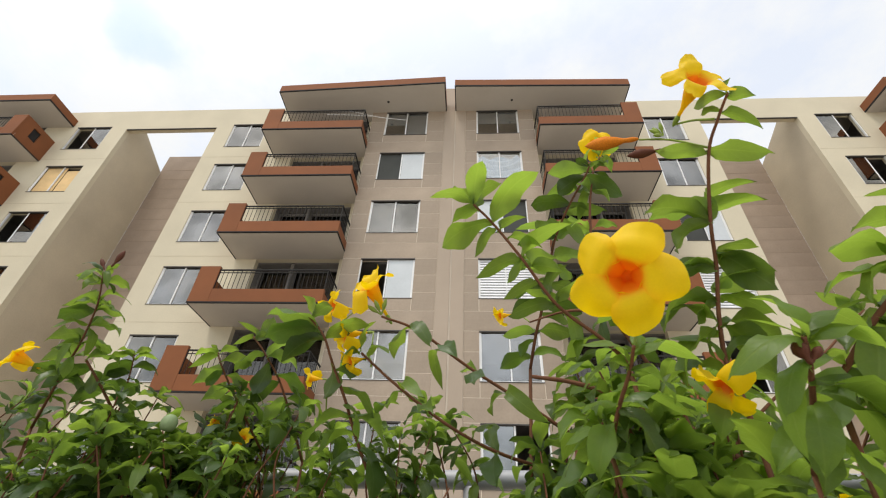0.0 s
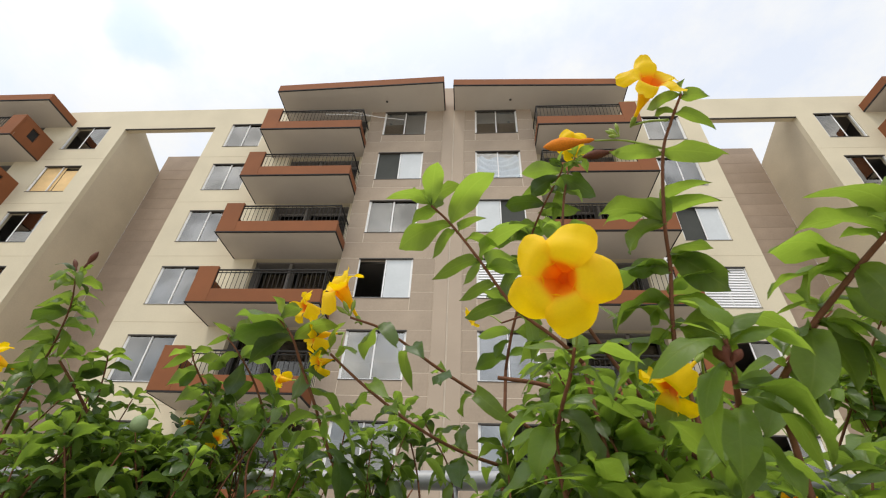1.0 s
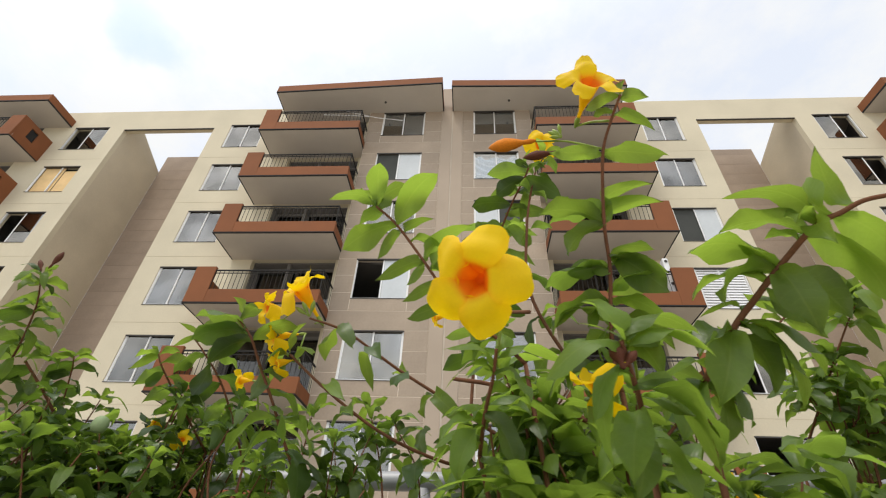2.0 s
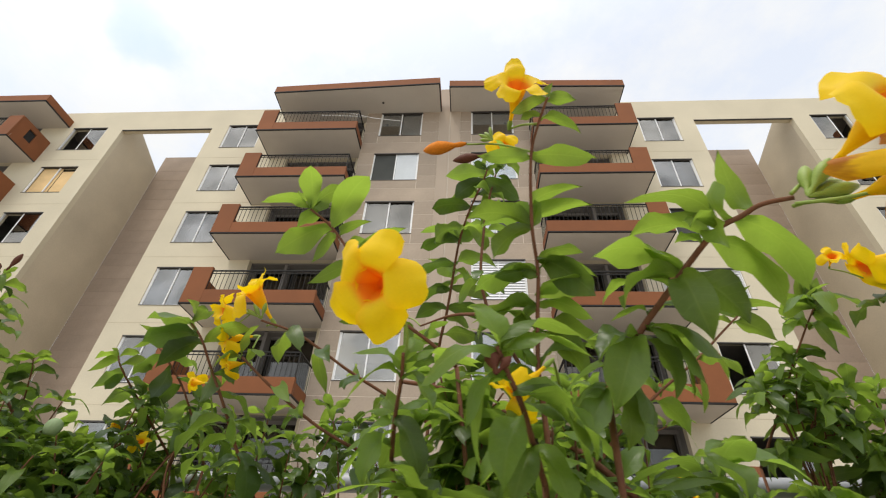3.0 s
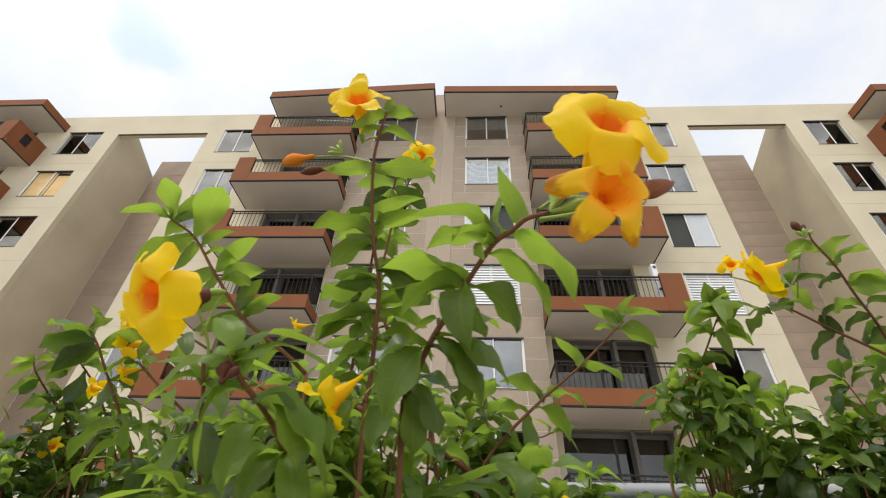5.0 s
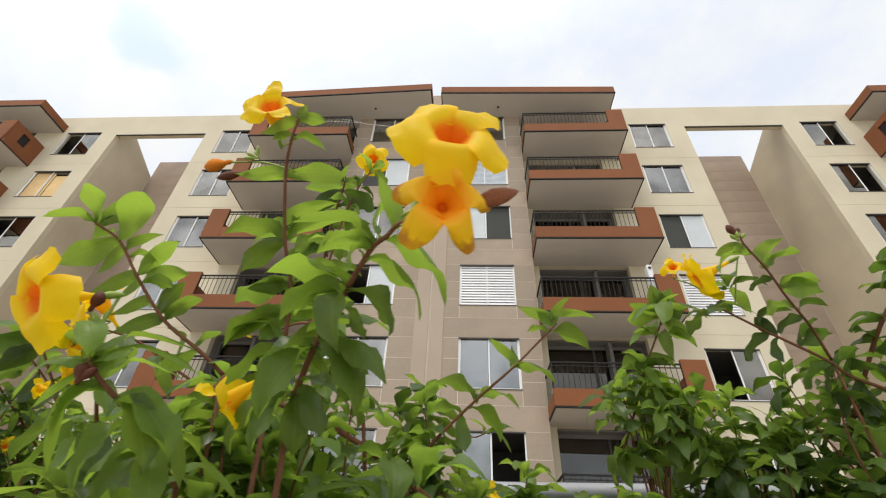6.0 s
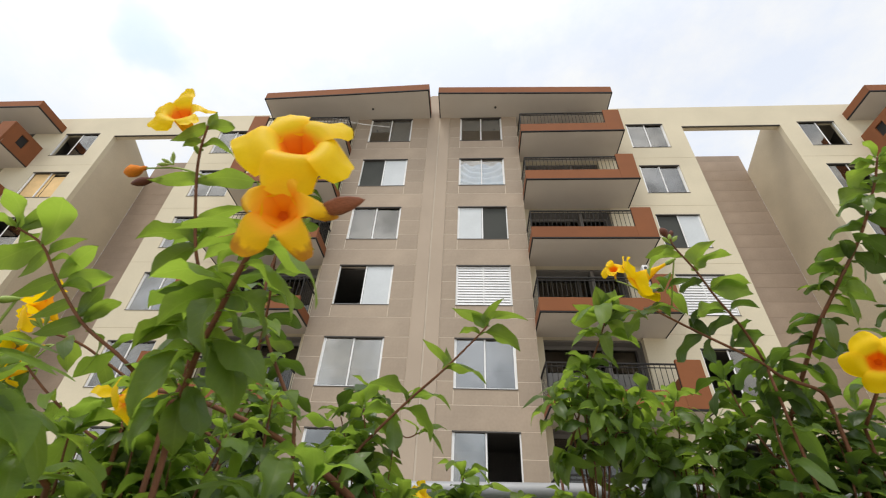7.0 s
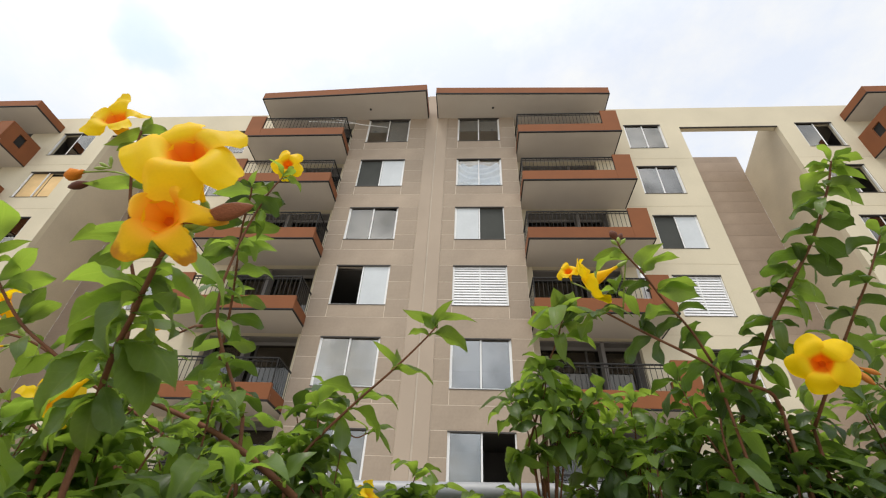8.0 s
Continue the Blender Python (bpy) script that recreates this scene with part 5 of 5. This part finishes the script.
bud(D, (0.261, 0.343, 1.455), (-0.2, 0.1, 1), 0.022, POD, label="withered brown bud", fat=2.2)
bud(D, (0.261, 0.343, 1.456), (0.6, -0.1, 0.7), 0.018, POD, fat=1.6)
flower(D, (0.145, 0.364, 1.549), (-0.4, -0.75, -0.53), 0.055, "open", 40, (0.17, 0.43, 1.54))
flower(D, (0.304, 0.361, 1.864), (0.1, -0.9, 0.04), 0.048, "cupped", 8, (0.33, 0.40, 1.83))
flower(D, (0.291, 0.53, 1.506), (-0.75, 0.1, -0.65), 0.042, "folded", 46, (0.35, 0.56, 1.53))
flower(D, (0.569, 0.235, 1.637), (0.18, -0.9, 0.06), 0.053, "open", 36, (0.52, 0.31, 1.61))
flower(D, (0.564, 0.25, 1.573), (0.16, -0.84, -0.36), 0.043, "aged", 0, (0.52, 0.315, 1.6))
bud(D, (0.235, 0.425, 1.822), (-0.85, 0.4, 0.28), 0.075, ORANGE_BUD, label="orange flower bud")
bud(D, (0.265, 0.428, 1.802), (-0.85, 0.1, -0.1), 0.05, POD)
bud(D, (0.572, 0.268, 1.580), (0.86, 0.1, 0.42), 0.06, PODLIGHT, label="reddish brown flower bud")
D.stem(smooth_line([(0.52, 0.312, 1.6), (0.55, 0.29, 1.588), (0.575, 0.268, 1.583)], 3), 0.0018, 0.0014, 6, CALYX)
D.stem(smooth_line([(0.235, 0.425, 1.82), (0.28, 0.43, 1.825), (0.33, 0.43, 1.806)], 3), 0.0013, 0.0017, 6, CALYX)
for d in ((-0.5, 0, 0.8), (-0.8, -0.2, 0.3), (-0.2, -0.4, 0.9), (-0.7, -0.3, -0.3)):
    bud(D, (0.272, 0.427, 1.83), d, 0.022, CALYX)
for d in ((0.8, 0, 0.4), (0.5, -0.4, 0.7), (0.9, -0.2, 0.1), (0.3, 0, 0.9), (0.9, 0.3, 0.5)):
    bud(D, (0.528, 0.305, 1.602), d, 0.04, CALYX, fat=1.25)
bud(D, (0.168, 0.409, 1.56), (0.1, 0, 1), 0.027, POD, label="withered dark brown bud", fat=2.0)
D.stem(smooth_line([(0.168, 0.475, 1.5), (0.175, 0.44, 1.535), (0.168, 0.409, 1.561)], 3), 0.0018, 0.0014, 6, CALYX)
D.fill(9, 0.17, 0.1, 0, 12, 0.11, dx=0.02, dy=-0.06, young=0.3)
D.fill(8, 0.17, 0.06, -4, 9, 0.11, dx=0.0, dy=-0.12, young=0.3)
D.fill(12, 0.12, 0.07, 8, 22, 0.09, dx=-0.06, dy=0.03, young=0.4)
D.fill(5, 0.1, 0.1, 0, 9, 0.1, dx=-0.19, dy=-0.06, young=0.4)
D.fill(8, 0.1, 0.06, 3, 13, 0.1, dx=0.18, dy=-0.06, young=0.05)
D.skirt(20, 0.25, 0.15)

E = Shrub(0.5, 1.0, "slender shrub with a single yellow flower at its tip", 0.45)
E.shoot([(0.383, 0.85, 1.591), (0.272, 0.82, 1.795), (0.269, 0.8, 1.966), (0.296, 0.79, 2.123), (0.324, 0.785, 2.191)], 0.075, 0.07, 0.004, 0.002, n=3)
E.spray([(0.467, 0.921, 1.509), (0.516, 0.905, 1.568), (0.592, 0.873, 1.634), (0.664, 0.838, 1.687), (0.720, 0.816, 1.737), (0.750, 0.798, 1.763)], 0.0036, 0.0016, [(5.0, (0.679, 0.798, 1.804), "A"), (5.0, (0.785, 0.785, 1.820), "A"), (5.0, (0.833, 0.800, 1.777), "A"), (4.9, (0.719, 0.807, 1.797), "A"), (4.5, (0.814, 0.819, 1.721), "A"), (4.5, (0.694, 0.805, 1.748), "A"), (3.0, (0.620, 0.820, 1.744), "A"), (3.0, (0.746, 0.847, 1.668), "A"), (3.1, (0.667, 0.848, 1.740), "A"), (2.0, (0.514, 0.861, 1.666), "a"), (2.0, (0.676, 0.879, 1.628), "a"), (2.0, (0.627, 0.889, 1.665), "A"), (1.9, (0.641, 0.892, 1.566), "A"), (1.6, (0.503, 0.882, 1.609), "a"), (1.6, (0.575, 0.899, 1.547), "a"), (1.0, (0.460, 0.900, 1.576), "a"), (1.0, (0.564, 0.917, 1.521), "a"), (0.8, (0.422, 0.906, 1.545), "a"), (0.4, (0.425, 0.916, 1.507), "d"), (0.4, (0.534, 0.925, 1.493), "d")])
E.spray([(0.568, 0.915, 1.593), (0.590, 0.926, 1.581), (0.618, 0.921, 1.591)], 0.0014, 0.0012, [(1.8, (0.664, 0.933, 1.553), "A"), (1.7, (0.579, 0.915, 1.614), "A"), (2.0, (0.669, 0.922, 1.598), "A")])
flower(E, (0.324, 0.784, 2.241), (0.05, -0.9, -0.4), 0.045, "open", 30, (0.324, 0.79, 2.19))
flower(E, (0.633, 0.938, 1.475), (0.6, -0.3, 0.7), 0.04, "folded", 0, (0.63, 0.98, 1.45))
E.fill(16, 0.3, 0.15, 1, 11, 0.105, young=0.08)
E.fill(10, 0.14, 0.12, 3, 13, 0.1, dx=0.2, dy=0.08, young=0.15)
E.skirt(20, 0.3, 0.2)

F = Shrub(1.02, 1.14, "compact leafy shrub with small leaves", 0.08)
F.spray([(0.943, 1.244, 1.589), (0.982, 1.168, 1.690), (1.005, 1.073, 1.783), (1.033, 1.024, 1.849), (1.045, 0.983, 1.886)], 0.0034, 0.0016, [(4.0, (0.960, 0.981, 1.877), "A"), (4.0, (0.967, 0.970, 1.918), "A"), (3.9, (1.104, 1.002, 1.837), "A"), (4.0, (1.029, 0.960, 1.966), "A"), (4.0, (1.100, 0.970, 1.946), "A"), (4.0, (1.031, 0.967, 1.968), "a"), (4.0, (1.078, 0.972, 1.963), "a"), (3.7, (1.115, 0.989, 1.916), "a"), (3.4, (0.975, 1.006, 1.854), "a"), (2.3, (0.949, 1.058, 1.789), "a"), (2.3, (1.079, 1.064, 1.795), "a"), (1.9, (0.959, 1.090, 1.732), "a"), (1.8, (1.057, 1.101, 1.738), "a"), (1.4, (0.931, 1.132, 1.705), "a"), (1.3, (1.053, 1.150, 1.686), "a")])
F.crown(11, (0.99, 1.14, 1.69), 0.17, 0.12, 0.13, 0.095, 0.6)
F.crown(13, (1.22, 1.2, 1.64), 0.22, 0.13, 0.12, 0.095, 0.6)
F.stem(smooth_line([(1.02, 1.14, 0.0), (1.1, 1.16, 0.8), (1.2, 1.19, 1.52)], 5), 0.008, 0.004)
F.stem(smooth_line([(1.02, 1.14, 0.0), (0.97, 1.15, 0.9), (0.99, 1.14, 1.56)], 5), 0.007, 0.004)
F.whorl((1.045, 0.97, 1.9), (0, -0.3, 1), 0.095, 5, young=0.6)
F.whorl((1.035, 1.02, 1.852), (0.1, -0.3, 1), 0.1, 4, young=0.5)
F.whorl((1.01, 1.07, 1.79), (0.1, -0.3, 1), 0.095, 4, young=0.4)
F.fill(8, 0.22, 0.12, 2, 12, 0.09, dx=0.08, young=0.3)
F.skirt(24, 0.3, 0.2)

G = Shrub(1.5, 1.05, "shrub with upright leafy shoots, shade put into its darker leaves", 0.75)
G.spray([(1.508, 1.029, 1.698), (1.476, 0.996, 1.721), (1.374, 0.944, 1.729), (1.317, 0.911, 1.749), (1.203, 0.879, 1.794), (1.113, 0.854, 1.833)], 0.0046, 0.0022, [(4.0, (1.143, 0.890, 1.734), "d"), (3.9, (1.222, 0.896, 1.734), "d"), (4.1, (1.263, 0.868, 1.843), "d"), (3.5, (1.319, 0.883, 1.830), "d"), (3.5, (1.340, 0.892, 1.801), "d"), (3.0, (1.257, 0.921, 1.690), "d"), (2.9, (1.309, 0.931, 1.665), "f"), (2.8, (1.395, 0.913, 1.777), "d"), (3.8, (1.183, 0.872, 1.826), "d"), (2.0, (1.447, 0.938, 1.771), "d"), (2.0, (1.321, 0.954, 1.669), "d"), (1.8, (1.413, 0.972, 1.653), "d"), (1.1, (1.409, 1.001, 1.660), "d"), (1.1, (1.519, 0.996, 1.712), "d")])
G.spray([(1.335, 0.921, 1.754), (1.284, 0.867, 1.802), (1.219, 0.808, 1.838), (1.172, 0.763, 1.874), (1.130, 0.733, 1.909), (1.119, 0.720, 1.924)], 0.003, 0.0016, [(4.0, (1.066, 0.735, 1.887), "A"), (3.0, (1.222, 0.747, 1.941), "A"), (3.0, (1.247, 0.757, 1.914), "A"), (2.4, (1.284, 0.791, 1.868), "A"), (2.3, (1.290, 0.801, 1.846), "a"), (2.7, (1.135, 0.781, 1.836), "a"), (1.7, (1.178, 0.827, 1.806), "a"), (3.7, (1.071, 0.750, 1.854), "A"), (4.1, (1.103, 0.735, 1.892), "A"), (1.5, (1.315, 0.837, 1.835), "d"), (1.4, (1.201, 0.849, 1.781), "d")])
G.spray([(1.382, 1.193, 1.533), (1.446, 1.103, 1.672), (1.504, 0.978, 1.838), (1.557, 0.908, 1.934), (1.630, 0.853, 2.045), (1.679, 0.798, 2.154), (1.695, 0.766, 2.213)], 0.0058, 0.0022, [(5.8, (1.774, 0.769, 2.227), "A"), (5.5, (1.607, 0.788, 2.147), "A"), (5.5, (1.774, 0.791, 2.172), "A"), (5.9, (1.633, 0.772, 2.186), "A"), (5.0, (1.767, 0.801, 2.159), "a"), (4.8, (1.586, 0.812, 2.105), "a"), (4.6, (1.577, 0.824, 2.080), "a"), (4.6, (1.715, 0.830, 2.087), "a"), (4.8, (1.756, 0.818, 2.119), "a"), (4.9, (1.648, 0.797, 2.158), "A"), (4.3, (1.733, 0.843, 2.074), "d"), (4.1, (1.551, 0.850, 2.029), "a"), (4.0, (1.698, 0.870, 1.999), "a"), (3.6, (1.514, 0.874, 1.987), "d"), (3.6, (1.679, 0.890, 1.962), "d"), (3.3, (1.506, 0.901, 1.918), "a"), (3.3, (1.495, 0.887, 1.966), "a"), (3.0, (1.479, 0.908, 1.917), "d"), (3.0, (1.638, 0.922, 1.902), "f"), (2.3, (1.437, 0.959, 1.842), "d"), (2.3, (1.606, 0.958, 1.884), "d"), (2.0, (1.427, 0.984, 1.796), "d"), (1.9, (1.586, 0.997, 1.817), "d"), (1.7, (1.411, 1.022, 1.744), "d"), (1.6, (1.554, 1.039, 1.744), "f"), (1.3, (1.386, 1.069, 1.685), "d"), (1.3, (1.528, 1.076, 1.691), "f"), (1.0, (1.369, 1.107, 1.628), "d"), (1.0, (1.511, 1.116, 1.627), "f")])
G.shoot([(1.382, 1.193, 1.533), (1.446, 1.103, 1.672), (1.504, 0.978, 1.838), (1.557, 0.908, 1.934), (1.630, 0.853, 2.045), (1.679, 0.798, 2.154), (1.695, 0.766, 2.213)], 0.072, 0.042, 0.001, 0.001, n=3, young=0.3, root=False)
G.spray([(1.579, 1.058, 1.662), (1.628, 0.972, 1.778), (1.665, 0.908, 1.863), (1.699, 0.856, 1.934), (1.742, 0.818, 2.020)], 0.004, 0.0018, [(3.9, (1.816, 0.818, 2.043), "a"), (3.8, (1.654, 0.830, 1.971), "a"), (3.1, (1.772, 0.852, 1.959), "a"), (3.0, (1.616, 0.857, 1.913), "d"), (2.2, (1.757, 0.900, 1.887), "d"), (2.1, (1.592, 0.908, 1.834), "d"), (1.6, (1.689, 0.949, 1.776), "f"), (1.2, (1.566, 0.965, 1.754), "f"), (1.0, (1.665, 0.991, 1.704), "f"), (0.7, (1.543, 1.004, 1.696), "f")])
G.shoot([(1.579, 1.058, 1.662), (1.628, 0.972, 1.778), (1.665, 0.908, 1.863), (1.699, 0.856, 1.934), (1.742, 0.818, 2.020)], 0.075, 0.06, 0.001, 0.001, n=3, young=0.3, root=False)
flower(G, (1.085, 0.858, 1.912), (-0.85, 0.42, -0.34), 0.064, "open", 0, (1.16, 0.88, 1.86))
flower(G, (1.049, 0.87, 1.954), (-0.3, -0.8, 0.1), 0.03, "folded", 20, (1.1, 0.88, 1.9))
G.whorl((1.147, 0.86, 1.89), (0, -0.2, 1), 0.07, 5, 70, 0.6, droop=0.3)
G.whorl((1.1, 0.88, 1.84), (-0.3, -0.2, 1), 0.085, 5, 70, 0.6, droop=0.3)
bud(G, (1.131, 0.745, 1.942), (-0.35, 0, 1), 0.034, POD, label="dark brown bud", fat=1.8)
bud(G, (1.131, 0.745, 1.942), (0.45, 0.1, 1), 0.03, POD, fat=1.3)
for d in ((-0.5, -0.2, 0.4), (0.4, -0.3, 0.4), (0.0, -0.3, 0.8)):
    bud(G, (1.13, 0.745, 1.93), d, 0.022, CALYX, fat=1.4)
flower(G, (1.51, 0.86, 1.728), (-0.6, -0.75, -0.33), 0.06, "open", 14, (1.56, 0.96, 1.74))
bud(G, (1.59, 0.9, 1.745), (0.4, -0.2, -0.8), 0.055, WITHER, label="withered brown flower")
bud(G, (1.6, 0.895, 1.74), (0.8, -0.2, -0.5), 0.042, WITHER)
G.fill(58, 0.3, 0.14, 3, 26, 0.092, dx=0.1, dy=0.06, gap=0.036, young=0.04)
G.fill(16, 0.14, 0.14, 2, 16, 0.1, dx=-0.24, young=0.15)
G.skirt(24, 0.3, 0.2)

for x, y, n, lo, hi in ((-1.55, 1.15, 24, 8, 24), (-2.15, 1.25, 18, 6, 22), (2.15, 1.15, 24, 8, 30), (2.75, 1.25, 16, 8, 28), (0.75, 1.3, 9, 2, 9), (-1.2, 1.36, 18, 2, 14), (-0.7, 1.36, 14, 2, 13), (1.35, 1.36, 5, 2, 10), (1.85, 1.36, 12, 2, 15)):
    S = Shrub(x, y, "leafy green shrub growing along the pipe fence", 0.6)
    S.fill(n, 0.34, 0.18, lo, hi, 0.105, near=True, gap=0.042)
    S.skirt(20, 0.3, 0.2)
    S.close(110)
for S in (A, B, C, D, E, F, G):
    S.close()

# ---- facade panels ----
LINES = sorted({round(k * H + 2.105 - 0.625 * j, 4) for k in range(8) for j in range(4)} | {18.69})
LINES = [z for z in LINES if 0 <= z <= 18.69]
J = 0.0075
panel_meshes = {}


def panel(x0, x1, z0, z1, y, paint):
    """One cladding panel with narrow joints round it."""
    w, h = round(x1 - x0 - 2 * J, 3), round(z1 - z0 - 2 * J, 3)
    if w < 0.03 or h < 0.03:
        return
    if (w, h, paint) not in panel_meshes:
        bm = bmesh.new()
        box(bm, 0, w, 0, 0.02, 0, h)
        me = bpy.data.meshes.new("panel")
        bm.to_mesh(me)
        bm.free()
        me.materials.append(paint)
        panel_meshes[w, h, paint] = me
    piece("panel", panel_meshes[w, h, paint], building, OFF @ Matrix.Translation((x0 + J, y, z0 + J)))


for z0, z1 in zip(LINES, LINES[1:]):
    for x0, x1, win in ((-0.21, MID_R, WIN_R), (MID_L, -1.05, WIN_L)):
        k = int(z0 // H)
        w0, w1 = win_z(k)
        if z1 <= w0 + 0.01 or z0 >= w1 - 0.01:
            panel(x0, x1, z0, z1, YC, PANEL)
        else:
            panel(x0, win[0] + J, z0, z1, YC, PANEL)
            panel(win[1] - J, x1, z0, z1, YC, PANEL)
            if z0 < w0 - 0.02:
                panel(win[0] + J, win[1] - J, z0, w0 + J, YC, PANEL)
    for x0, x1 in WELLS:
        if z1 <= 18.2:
            panel(x0, x1, z0, z1, YB, SHADED_PANEL)
